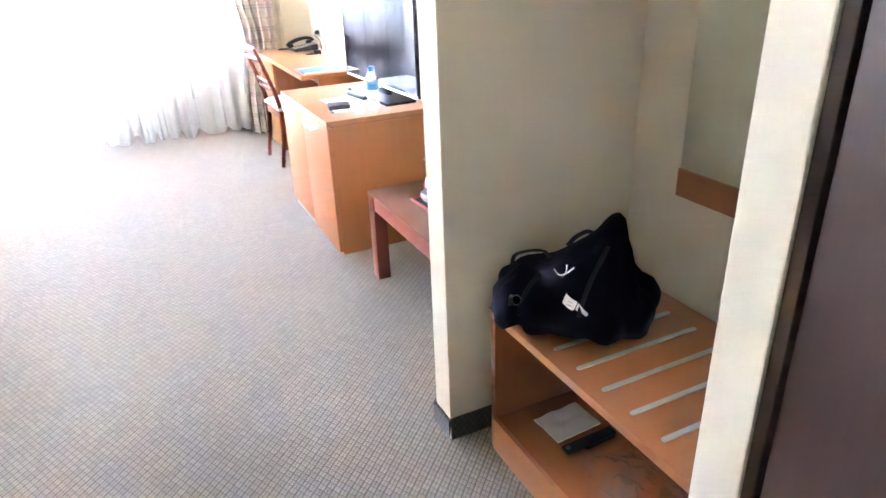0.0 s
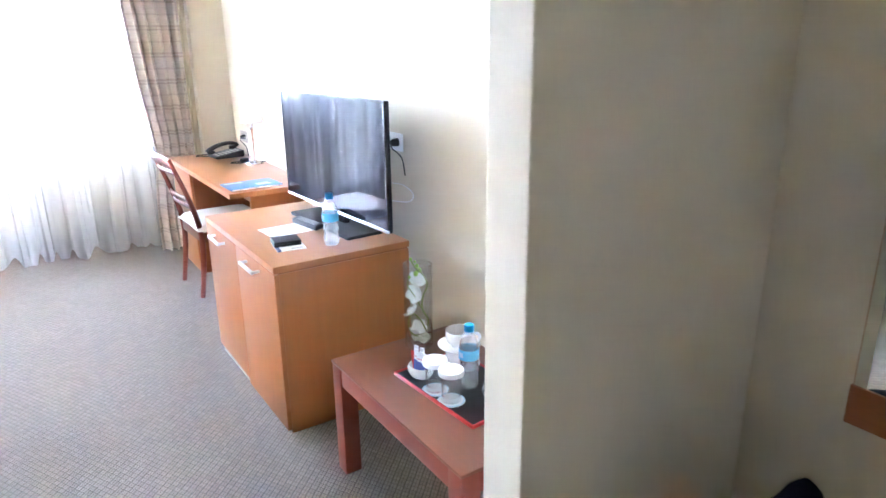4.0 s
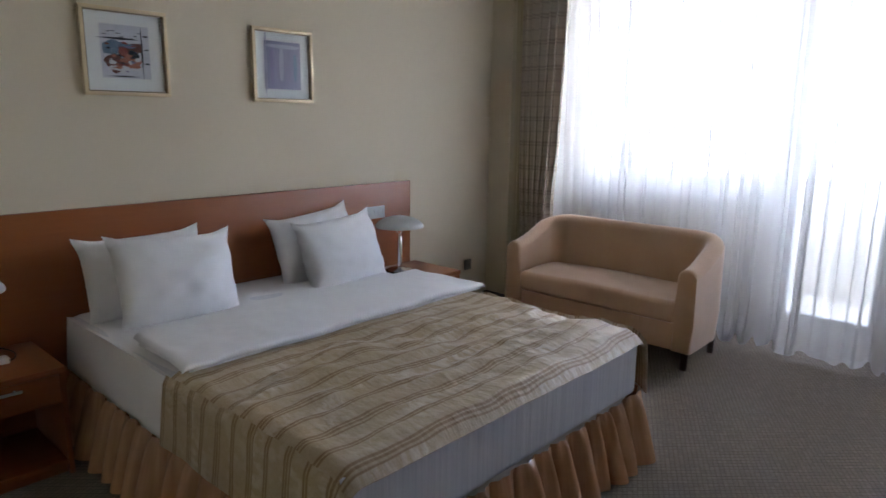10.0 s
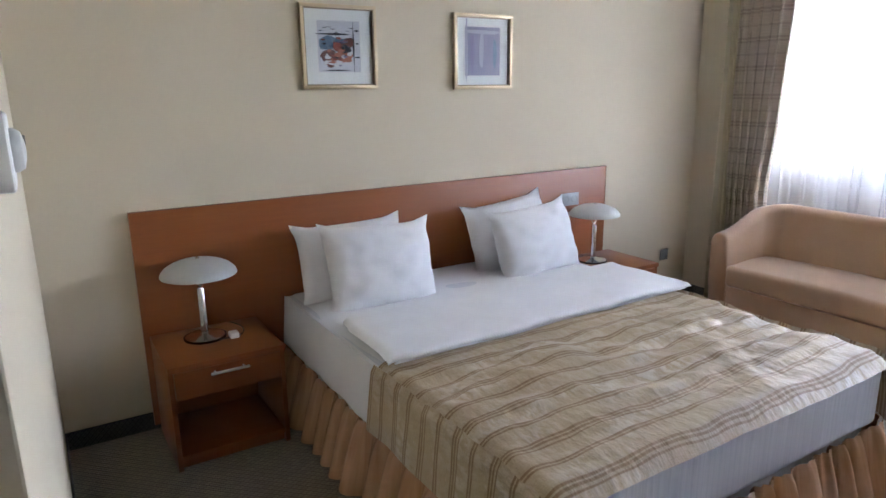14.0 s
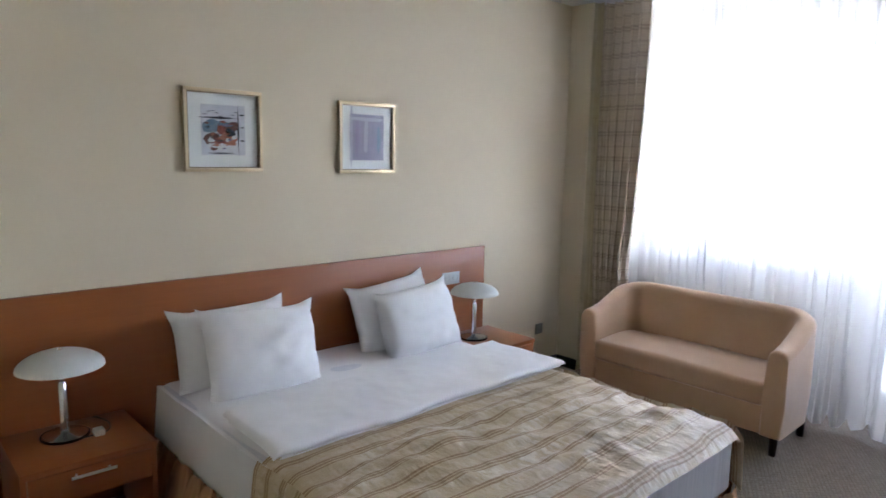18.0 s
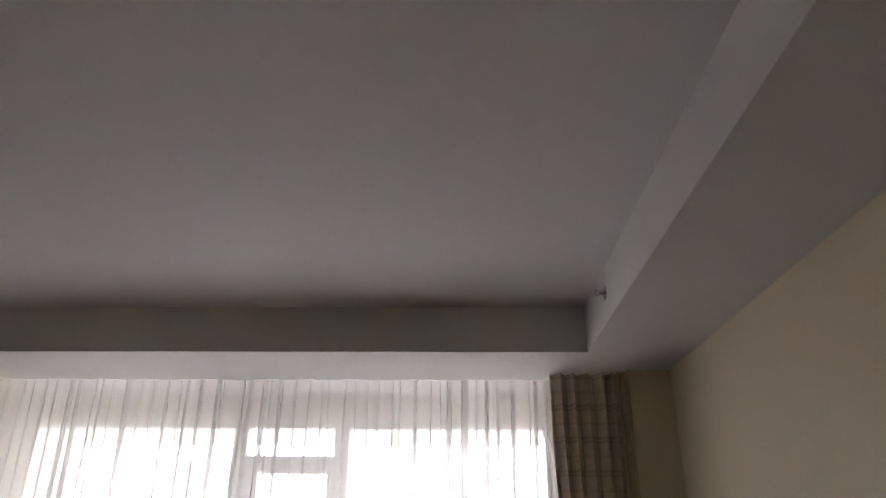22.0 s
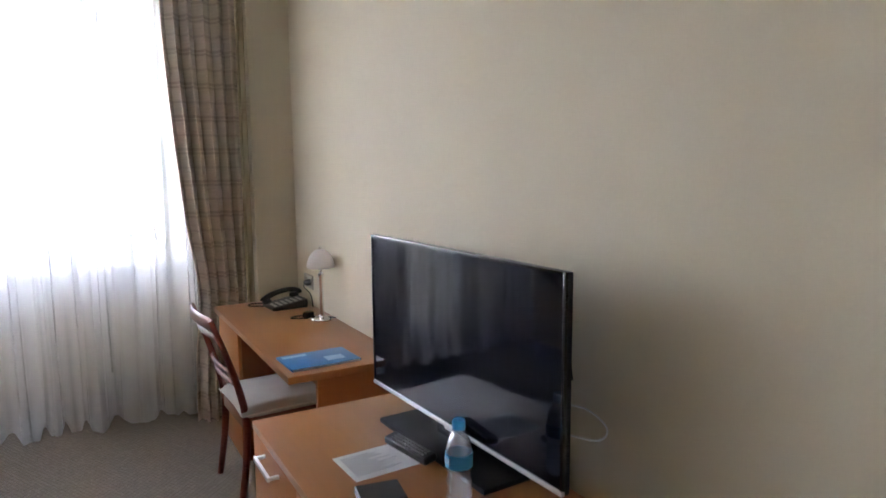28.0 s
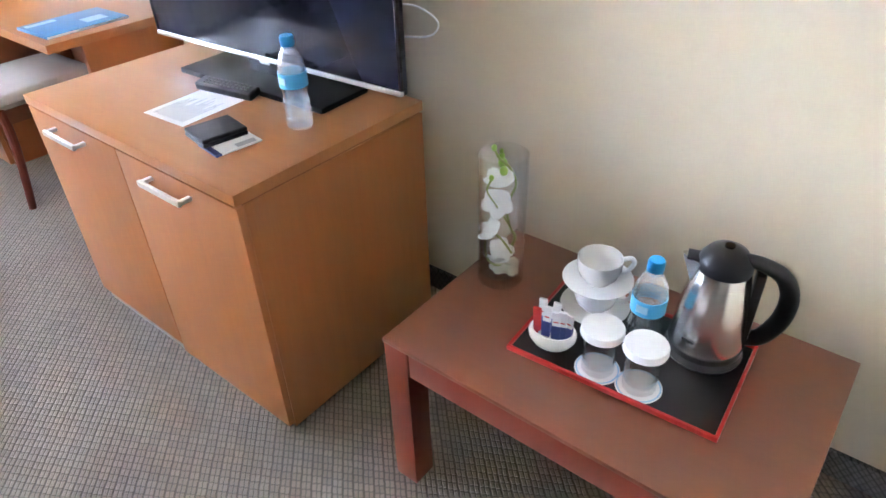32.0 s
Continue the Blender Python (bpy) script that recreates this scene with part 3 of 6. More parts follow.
# ---- windows ----
def frame_rect(x0, x1, z0, z1, w, y0, y1):
    bm = box((x0, y0, z0), (x0 + w, y1, z1), 0.004, 1)
    box((x1 - w, y0, z0), (x1, y1, z1), 0.004, 1, bm=bm)
    box((x0 + w, y0, z0), (x1 - w, y1, z0 + w), 0.004, 1, bm=bm)
    box((x0 + w, y0, z1 - w), (x1 - w, y1, z1), 0.004, 1, bm=bm)
    return bm


def window(name, x0, x1, z0, z1):
    w = structure(name, frame_rect(x0, x1, z0, z1, 0.05, 5.235, 5.305), "pvc", "wide white framed window behind the sheer curtain", "window")
    part("lower_rail", box((x0 + 0.05, 5.23, z0 + 0.05), (x1 - 0.05, 5.295, z0 + 0.10), 0.004), "pvc", w)
    p = part("pane", box((x0 + 0.045, 5.255, z0 + 0.095), (x1 - 0.045, 5.261, z1 - 0.045)), "pane", w, "clear window glass")
    p.visible_shadow = False
    return w


w1 = window("window_1", 0.38, 1.925, 0.98, 2.64)
w2 = window("window_2", 2.655, 4.13, 0.98, 2.64)
for w, a, b in ((w1, 0.30, 1.93), (w2, 2.65, 4.2)):
    part("window_sill", box((a, 4.97, 0.935), (b, 5.235, 0.975), 0.006), "pvc", w)
d1 = structure("door_1", frame_rect(1.93, 2.645, 0.03, 2.64, 0.045, 5.235, 5.305), "pvc", "white framed glass balcony door with a small top light", "door")
part("leaf", frame_rect(1.978, 2.637, 0.08, 2.36, 0.072, 5.22, 5.285), "pvc", d1)
part("transom", box((1.975, 5.235, 2.36), (2.60, 5.305, 2.41), 0.004), "pvc", d1)
for a, b, c, d in ((2.04, 2.575, 0.145, 2.295), (1.97, 2.605, 2.405, 2.60)):
    p = part("pane", box((a, 5.255, c), (b, 5.261, d)), "pane", d1, "clear door glass")
    p.visible_shadow = False
h = part("door_handle", tube(curve_points([(2.60, 5.22, 1.05), (2.60, 5.18, 1.05), (2.59, 5.175, 1.05), (2.50, 5.175, 1.05)], 4), 0.009), "satin_metal", d1)

# ---- balcony and the city outside ----
structure("balcony_floor", box((0.0, WIN + 0.2, -0.25), (4.7, 6.75, -0.02)), "outside_paint", "pale balcony floor", "balcony")
structure("balcony_parapet", box((0.0, 6.6, -0.02), (4.7, 6.72, 1.0), 0.01), "outside_paint", "white balcony parapet", "balcony")
structure("balcony_side_west", box((-0.1, WIN + 0.2, -0.25), (0.0, 6.72, 2.9)), "outside_paint", "white balcony side wall", "balcony")
structure("balcony_side_east", box((4.7, WIN + 0.2, -0.25), (4.85, 6.72, 2.9)), "outside_paint", "white balcony side wall", "balcony")
bm = box((-0.1, WIN + 0.2, 2.68), (4.85, 6.72, 2.95))
for x in (0.9, 1.9, 2.9, 3.9):
    box((x, WIN + 0.2, 2.645), (x + 0.03, 6.7, 2.68), bm=bm)
structure("balcony_soffit", bm, "outside_paint", "white underside of the balcony above", "balcony")

surface("city_ground", (0.26, 0.26, 0.26), (0.62, 0.63, 0.65), 0.9, 0.03, 0.4, 0.0)
# distance haze put into the colours: facades and their windows pale, close in tone
surface("facade", (0.44, 0.44, 0.45), (0.54, 0.54, 0.54), 0.8, 0.1, 1.0, 0.0)
surface("facade_warm", (0.48, 0.43, 0.35), (0.56, 0.51, 0.43), 0.8, 0.1, 1.0, 0.0)
surface("far_window", (0.30, 0.32, 0.35), (0.38, 0.40, 0.43), 0.3, 0.5, 2.0, 0.0)
surface("snow", (0.72, 0.74, 0.77), (0.80, 0.82, 0.85), 0.9, 0.05, 1.0, 0.0)
surface("bare_tree", (0.24, 0.22, 0.20), (0.34, 0.32, 0.30), 0.9, 0.5, 2.0, 0.0)
structure("ground", box((-2500, 12, -26), (2500, 4500, -25)), "city_ground", "pale ground of the city far below", "ground")


def far_building(x, y, w, d, storeys, mat, turn):
    b = thing("apartment_building", pose(x, y, -25, 0, 0, turn), "pale flat-roofed apartment building far across the city", "building", "city buildings")
    h = storeys * 3.0
    part("wall", box((-w / 2, -d / 2, 0), (w / 2, d / 2, h)), mat, b, "", 0)
    part("roof", box((-w / 2 - 0.4, -d / 2 - 0.4, h), (w / 2 + 0.4, d / 2 + 0.4, h + 0.5)), "snow", b, "", 0)
    n = max(3, int(w / 7))
    for s in range(storeys):
        for k in range(n):
            cx = -w / 2 + (k + 0.5) * w / n
            part("window", box((cx - w / n * 0.32, -d / 2 - 0.08, s * 3 + 1.0), (cx + w / n * 0.32, -d / 2 + 0.3, s * 3 + 2.4)), "far_window", b, "", 0)


rnd = random.Random(5)
for x, y, w, d, s in ((-150, 260, 46, 14, 6), (-92, 330, 38, 14, 7), (-48, 235, 34, 13, 6), (-8, 300, 44, 14, 7), (38, 250, 30, 13, 6), (72, 340, 52, 15, 7),
                      (128, 270, 36, 13, 6), (175, 350, 48, 14, 7), (-205, 380, 52, 15, 7), (12, 430, 60, 15, 7), (-70, 470, 56, 15, 8), (230, 300, 40, 14, 6)):
    far_building(x, y, w, d, s, rnd.choice(("facade", "facade_warm", "facade")), rnd.uniform(-14, 14))
bm = bmesh.new()
for k in range(380):
    x, y, r = rnd.uniform(-230, 260), rnd.uniform(90, 420), rnd.uniform(2.0, 4.5)
    for q in range(46):
        a, e, d = rnd.uniform(0, 6.28), rnd.uniform(-0.6, 1.3), r * rnd.uniform(0.2, 1.0)
        p = Vector((x + d * math.cos(a) * math.cos(e), y + d * math.sin(a) * math.cos(e), -25 + r * 1.3 + d * 1.25 * math.sin(e)))
        w = rnd.uniform(0.25, 0.7)
        tri = [p + Vector((rnd.uniform(-w, w), rnd.uniform(-w, w), rnd.uniform(-w, w) * 1.6)) for _ in range(3)]
        bm.faces.new([bm.verts.new(c) for c in tri])
    trunk = [bm.verts.new((x + dx, y, z)) for dx, z in ((-0.22, -25), (0.22, -25), (0.08, -25 + 2 * r), (-0.08, -25 + 2 * r))]
    bm.faces.new(trunk)
tagged(link("far_trees", bm, "bare_tree", None, "", 0), "bare grey-brown trees between far buildings", "trees", "", "stuff")


# ---- curtains ----
def sheer_panel(x0, x1, folds, seed):
    """Voile that hangs nearly flat, with narrow folds where it is doubled over itself."""
    span = x1 - x0
    rs = random.Random(int(seed))
    cs, ws, lean, taper = [], [], [], []
    for k in range(folds):
        cs.append((k + 0.5 + rs.uniform(-0.40, 0.40)) / folds)
        ws.append(rs.choice((0.004, 0.005, 0.007, 0.010, 0.015, 0.022)) * rs.uniform(0.8, 1.2))
        lean.append(rs.uniform(-0.030, 0.030))
        taper.append(rs.uniform(-0.7, 1.1))
    per = 20

    def centre(k, v):
        return x0 + span * cs[k] + lean[k] * (v - 0.3) + 0.012 * noise.noise(Vector((k * 3.1, v * 2.2, seed))), max(0.0012, ws[k] * (1 + taper[k] * (v - 0.35)))

    def fn(u, v):
        z = LOW - 0.005 - (LOW - 0.035) * v
        g = u * folds
        k = min(int(g), folds - 1)
        f = g - k
        c, h = centre(k, v)
        left = x0 if k == 0 else None
        if k:
            pc, ph = centre(k - 1, v)
            left = pc + ph
        y = 0.0
        if f < 0.4:
            q = f / 0.4
            x = left + (c + h - left) * q
            y = 0.010 * math.sin(math.pi * q) * (0.6 + v)
        else:
            r = (f - 0.4) / 0.15
            n = min(int(r), 3)
            q = r - n
            x = c + h * math.cos(math.pi * q) * (1 if n % 2 == 0 else -1) * (0.75 if n in (1, 2) and 0 < q < 1 else 1.0)
            y = 0.004 * (r if n < 3 else 3 * (1 - q) ** 2)
        if k == folds - 1 and f >= 0.85:
            x = c - h + (x1 - c + h) * q
        y += 4.60 + 0.07 * v ** 0.8 + (0.012 + 0.030 * v) * math.sin(x * 19 + seed + 1.5 * math.sin(x * 5)) + 0.02 * v * noise.noise(Vector((x * 5, v * 2, seed)))
        if v > 0.9:
            y -= 0.07 * (v - 0.9) / 0.1 * (0.5 + noise.noise(Vector((x * 14, seed, 3))))
        lift = 0.0
        if v > 0.93:
            lift = (v - 0.93) / 0.07 * 0.085 * max(0.0, math.sin(x * 41 + 2.5 * math.sin(x * 9 + seed))) ** 1.5 * (0.7 + 0.3 * math.sin(x * 4.1 + seed))
        return Vector((x, y, z + 0.014 * noise.noise(Vector((x * 16, seed, 9))) * v + lift))

    c = thing("sheer_curtain", pose(0, 0, 0), "white translucent voile curtain hanging in fine folds before the window", "curtain", "sheer curtains")
    part("cloth", sheet(fn, folds * per, 26, 0, lambda u, v: (u * span * 2, v * 2.75)), "voile", c, "", 180)
    part("hem", sheet(lambda u, v: fn(u, 0.985 + 0.015 * v) + Vector((0, -0.002, 0)), folds * per, 1, 0, lambda u, v: (u * span * 2, v * 0.04)), "voile", c, "", 180)


sheer_panel(0.40, 2.275, 24, 1.0)
sheer_panel(2.265, 4.24, 26, 7.0)


def drape(outer, inner, seed, label):
    sgn = 1 if inner > outer else -1
    width = abs(inner - outer)

    def fn(u, v):
        z = LOW - 0.004 - (LOW - 0.02) * v
        tie = math.exp(-((z - 0.80) / 0.30) ** 2)
        fall = min(1.0, max(0.0, (2.5 - z) / 1.7))
        w = width * (1 - 0.20 * fall * fall * (3 - 2 * fall) - 0.10 * tie)
        ph = 2 * math.pi * 5.5 * u + 1.3 * noise.noise(Vector((u * 4, v * 1.2, seed)))
        a = 0.040 + 0.016 * noise.noise(Vector((u * 6, v * 2, seed + 3))) + 0.01 * v
        x = outer + sgn * (0.004 + w * u + 0.012 * math.sin(2 * ph))
        y = 4.45 + a * math.sin(ph) + 0.06 * fall * fall
        return Vector((x, y, z))

    c = thing("drape", pose(0, 0, 0), label, "curtain", "drapes")
    part("cloth", sheet(fn, 110, 40, 0.003, lambda u, v: (u * 1.5, v * 2.76)), "drape", c, "", 60)

    def lining(u, v):
        z = LOW - 0.004 - (LOW - 0.02) * v
        return Vector((outer + sgn * (0.002 + 0.05 * u), 4.39 - 0.02 * math.sin(u * 9) + 0.02 * v, z))

    part("lining", sheet(lining, 12, 12, 0.002), "lining", c, "cream curtain lining", 60)
    part("tie_band", sheet(lambda u, v: fn(u, 0.705 + 0.02 * v) + Vector((0, -0.006, 0)), 60, 2, 0.003, lambda u, v: (u, v * 0.05)), "drape", c, "", 60)


surface("lining", (0.52, 0.44, 0.29), (0.58, 0.50, 0.34), 0.8, 6.0, 150.0, 0.1)
drape(0.203, 0.60, 2.0, "taupe plaid drape tied back beside the window and sofa")
drape(4.477, 4.04, 9.0, "taupe plaid drape tied back beside the window and desk")


# ---- ceiling sprinklers ----
def sprinkler(m):
    s = thing("sprinkler", m, "small chrome sidewall sprinkler head on the ceiling recess", "sprinkler", "sprinklers")
    part("rosette", lathe([(0, 0), (0.034, 0), (0.034, 0.004), (0.016, 0.010), (0, 0.010)], 20), "chrome", s)
    part("body", lathe([(0, 0.008), (0.010, 0.008), (0.008, 0.03), (0, 0.03)], 12), "chrome", s)
    part("deflector", box((-0.016, -0.014, 0.045), (0.016, 0.014, 0.048), 0.002), "chrome", s)
    part("arm", tube([(-0.011, 0, 0.028), (-0.013, 0, 0.038), (-0.006, 0, 0.046)], 0.0025, 6), "chrome", s)
    part("arm", tube([(0.011, 0, 0.028), (0.013, 0, 0.038), (0.006, 0, 0.046)], 0.0025, 6), "chrome", s)
    return s


sprinkler(pose(RX0, 3.40, 2.945, 0, 90, 0))
sprinkler(pose(RX1, 3.40, 2.945, 0, -90, 0))

# ---- bed ----
BY0, BY1, BX1, BZ = 1.19, 2.86, 2.07, 0.55
hb = thing("headboard", pose(0, 0, 0), "wide cherry-coloured wooden headboard panel fixed to the wall", "headboard")
part("panel", box((0.002, 0.517, 0.03), (0.032, 3.422, 1.052), 0.002), "cherry", hb)
part("edge_strip", box((0.004, 0.5155, 0.03), (0.034, 0.5195, 1.053)), "cherry_upright", hb)
part("edge_strip", box((0.004, 3.4195, 0.03), (0.034, 3.4235, 1.053)), "cherry_upright", hb)

bed = thing("bed", pose(0, 0, 0), "double bed with white mattress and gathered gold satin valance", "bed")
part("base", box((0.04, BY0 + 0.03, 0.04), (BX1 - 0.03, BY1 - 0.03, 0.285), 0.01), "seat_cloth", bed)


def mattress():
    bm = box((0.036, BY0, 0.278), (BX1, BY1, BZ), 0.03, 4)
    bmesh.ops.subdivide_edges(bm, edges=[e for e in bm.edges if e.calc_length() > 0.5], cuts=70, use_grid_fill=True)
    for v in bm.verts:
        v.co += Vector((0.004 * noise.noise(v.co * 7) + 0.004 * noise.noise(Vector((v.co.y * 28, 0, 3))), 0.004 * noise.noise(v.co * 7 + Vector((9, 0, 0))), 0.006 * noise.noise(v.co * 4)))
    return bm


part("mattress", mattress(), "mattress_cloth", bed, "white mattress with a quilted cover")


def valance(a, b, nrm, pleats, seed):
    a, b, nrm = Vector((*a, 0)), Vector((*b, 0)), Vector((*nrm, 0))
    along = (b - a)

    def fn(u, v):
        ph = 2 * math.pi * pleats * u + 3.6 * noise.noise(Vector((u * pleats * 0.37, seed, 0))) + 1.1 * v * noise.noise(Vector((u * pleats * 0.5, seed, 4)))
        full = 0.75 + 0.75 * noise.noise(Vector((u * pleats * 0.8, seed, 7)))
        s = 2 * abs(math.sin(ph / 2)) ** 0.6 - 1.25 + 0.15 * math.sin(2 * ph + 1)
        out = 0.026 + (0.010 + 0.074 * v ** 0.5 * full) * s + 0.048 * v + 0.004 * (1 - v) * math.sin(2.7 * ph) + 0.010 * v * noise.noise(Vector((u * pleats, v * 2, seed)))
        side = -0.034 * v * math.sin(ph) * full
        z = 0.300 - 0.288 * v + 0.010 * noise.noise(Vector((u * pleats * 0.8, seed, 5))) * v
        return a + along * u + along.normalized() * side + nrm * out + Vector((0, 0, max(z, 0.006)))

    n = along.length
    return sheet(fn, int(pleats * 22), 12, 0.0, lambda u, v: (u * n * 1.6, v * 0.28))


part("valance", valance((0.05, BY0), (BX1 + 0.005, BY0), (0, -1), 16, 1.0), "satin", bed, "gold satin valance in gathered pleats", 80)
part("valance", valance((BX1, BY0 - 0.005), (BX1, BY1 + 0.005), (1, 0), 14, 5.0), "satin", bed, "gold satin valance in gathered pleats", 80)
part("valance", valance((BX1 + 0.005, BY1), (0.05, BY1), (0, 1), 16, 8.0), "satin", bed, "gold satin valance in gathered pleats", 80)


def over(s, hang, y0, y1, z, r=0.05):
    """A point of a cloth laid over the bed from side to side, s metres along it, with the bend outward."""
    top = y1 - y0
    if s < hang:
        return y0 - 0.012 - 0.02 * (1 - s / hang), z - (hang - s) - 0.0, 1.0 - s / hang
    if s > hang + top:
        d = s - hang - top
        return y1 + 0.012 + 0.02 * d / hang, z - d, d / hang
    q = s - hang
    e = min(q, top - q)
    drop = 0.035 * (1 - e / 0.06) ** 2 if e < 0.06 else 0.0
    return y0 - 0.012 + q * (top + 0.024) / top, z - drop, 0.0


def bedspread(lo=0.0, hi=1.0, cols=90, lift=0.0, thick=0.006):
    hang, x0, x1 = 0.26, 1.08, BX1 + 0.02
    total = (BY1 - BY0) + 2 * hang

    def fn(u, v):
        u = lo + (hi - lo) * u
        x = x0 + (x1 - x0) * u
        y, z, side = over(v * total, hang, BY0, BY1, BZ + 0.022)
        n1 = noise.noise(Vector((x * 3.4, y * 2.2, 3))) * 0.020 + (0.5 - abs(noise.noise(Vector((x * 4.5 + y, y * 4 - x, 12))))) * 0.018
        n2 = noise.noise(Vector((x * 13, y * 7, 8))) * 0.014 + noise.noise(Vector((x * 34, y * 16, 4))) * 0.004
        lump = 0.03 * math.exp(-((x - 1.42) / 0.14) ** 2 - ((y - 1.75) / 0.2) ** 2)
        z += (n1 + n2 + lump) * (1 - side) * min(1.0, 0.15 + u / 0.28) * (1 - 0.75 * max(0.0, (u - 0.80) / 0.20))
        y += (1 if y > 2 else -1) * (side * (0.010 * noise.noise(Vector((x * 6, 1, 2))) + 0.006) + 0.014 * min(1, side * 8))
        x += 0.014 * noise.noise(Vector((y * 3, x * 2, 6))) * u
        if u > 0.93:
            z -= 0.05 * ((u - 0.93) / 0.07) ** 1.5
            x += 0.005
        return Vector((x + lift, y, z + lift))

    def laid(u, v):
        a, b = (x1 - x0) * (lo + (hi - lo) * u), v * total
        return a + 0.014 * noise.noise(Vector((a * 3, b * 2.5, 1))) + 0.006 * noise.noise(Vector((a * 11, b * 9, 5))), b + 0.01 * noise.noise(Vector((a * 4, b * 3, 8)))

    return sheet(fn, cols, 180, thick, laid)


bs = thing("bedspread", pose(0, 0, 0), "striped beige-gold crinkled bedspread over the foot of the bed", "bedspread")
part("cloth", bedspread(), "spread", bs, "", 60)
part("hem", bedspread(0.962, 1.0, 6, 0.0035, 0.003), "spread", bs, "", 60)


def duvet_layer(x0, x1, y0, y1, z0, h, tip, seed, nose=0.018):
    """One flat layer of the turned-back duvet, with a straight rounded front edge and sharp corners."""
    def fn(u, v):
        g = v
        y = y0 + (y1 - y0) * g
        rim = min(g, 1 - g) * (y1 - y0)
        front = x1 + 0.012 * noise.noise(Vector((y * 3.1, seed, 2))) + 0.004 * noise.noise(Vector((y * 11, seed, 6)))
        if u < 0.72:
            q = u / 0.72
            x, z = x0 + (front - nose - x0) * q, h
        else:
            a = math.pi * (u - 0.72) / 0.28
            x, z = front - nose + nose * math.sin(a), h * 0.5 + h * 0.5 * math.cos(a)
        top = min(1.0, (u / 0.72) / 0.08) * min(1.0, rim / 0.02)
        z = z * (0.25 + 0.75 * min(1.0, rim / 0.018) ** 0.5)
        wave = 0.012 * noise.noise(Vector((x * 3.5, y * 2.6, seed))) + 0.006 * noise.noise(Vector((x * 8 + y * 3, y * 7, seed + 4))) + 0.0025 * noise.noise(Vector((x * 22, y * 17, seed)))
        near = max(0.0, 1 - rim / 0.25) * max(0.0, (x - x0) / (x1 - x0))
        y += (-1 if g < 0.5 else 1) * tip * near ** 2 + 0.006 * noise.noise(Vector((x * 9, g, seed)))
        return Vector((x + 0.02 * (0.5 - g), y, z0 + max(0.0015, z + wave * top)))

    return sheet(fn, 44, 110, 0.0)


du = thing("duvet", pose(0, 0, 0), "white cotton duvet folded back flat across the bed", "bedding")
part("lower_layer", duvet_layer(0.68, 1.125, BY0 + 0.05, BY1 + 0.02, BZ + 0.012, 0.022, 0.0, 3.0), "linen", du, "", 60)
part("turned_flap", duvet_layer(0.655, 1.150, BY0 + 0.04, BY1 + 0.03, BZ + 0.034, 0.028, 0.03, 8.0), "linen", du, "", 60)
part("hem", tube([Vector((1.158 + 0.012 * noise.noise(Vector((y * 3.1, 8, 2))) + 0.02 * (0.5 - (y - BY0) / (BY1 - BY0)), y, BZ + 0.040)) for y in [BY0 + 0.03 + 0.02 * k for k in range(int((BY1 - BY0) / 0.02))]], 0.0022, 6), "linen", du, "stitched edge")


def bed_sheet():
    def fn(u, v):
        x = 0.04 + 1.13 * u
        y, z, side = over(v * (BY1 - BY0 + 0.50), 0.25, BY0 + 0.004, BY1 - 0.004, BZ + 0.006)
        z += (1 - side) * 0.006 * noise.noise(Vector((x * 4, y * 3, 2)))
        y += (1 if y > 2 else -1) * side * 0.009 * noise.noise(Vector((x * 7, z * 4, 2)))
        return Vector((x, y, z))

    return sheet(fn, 46, 70, 0.003)


tagged(link("bed_sheet", bed_sheet(), "linen", None, "", 60), "white fitted cotton sheet over the mattress", "bedding")


def pillow(y, x, z, lean, roll, w=0.60, h=0.42, d=0.17, seed=0.0):
    bm = cushion(w, h, d, 0.38, 26, 0.006, seed)
    for v in bm.verts:
        k = (v.co.x / (w / 2)) * (v.co.y / (h / 2))
        ear = max(0.0, abs(k) - 0.72) / 0.28
        v.co.x *= 1 + 0.05 * ear
        v.co.y *= 1 + 0.11 * ear
        crease = max(0.0, abs(k) - 0.35) * math.exp(-((abs(v.co.x) / (w / 2) - abs(v.co.y) / (h / 2)) / 0.16) ** 2)
        v.co.z *= 1 - 0.5 * crease
        v.co.z += 0.012 * math.sin(44 * (v.co.x - v.co.y) + seed) * crease + (0.016 * noise.noise(v.co * 6 + Vector((seed, 0, 0))) + 0.010 * noise.noise(Vector((v.co.x * 11 + v.co.y * 9 + seed, v.co.y * 15 - v.co.x * 6, 0)))) * (1 - 0.5 * ear)
    t, c, s = radians(lean), math.cos(radians(lean)), math.sin(radians(lean))
    m = Matrix(((0, -s, c, x), (1, 0, 0, y), (0, c, s, z), (0, 0, 0, 1))) @ pose(0, 0, 0, 0, 0, roll)
    bm.transform(m)
    tagged(link("pillow", bm, "linen", None, "", 70), "plump white cotton pillow leaning on the headboard", "pillow", "pillows on the bed")


pillow(1.51, 0.17, 0.728, 14, 1.0, 0.58, 0.39, seed=1)
pillow(1.585, 0.34, 0.718, 20, -2.0, 0.58, 0.43, 0.19, seed=5)
pillow(2.51, 0.17, 0.735, 14, 6.0, 0.56, 0.40, seed=9)
pillow(2.575, 0.33, 0.712, 20, 4.0, 0.55, 0.41, 0.19, seed=13)


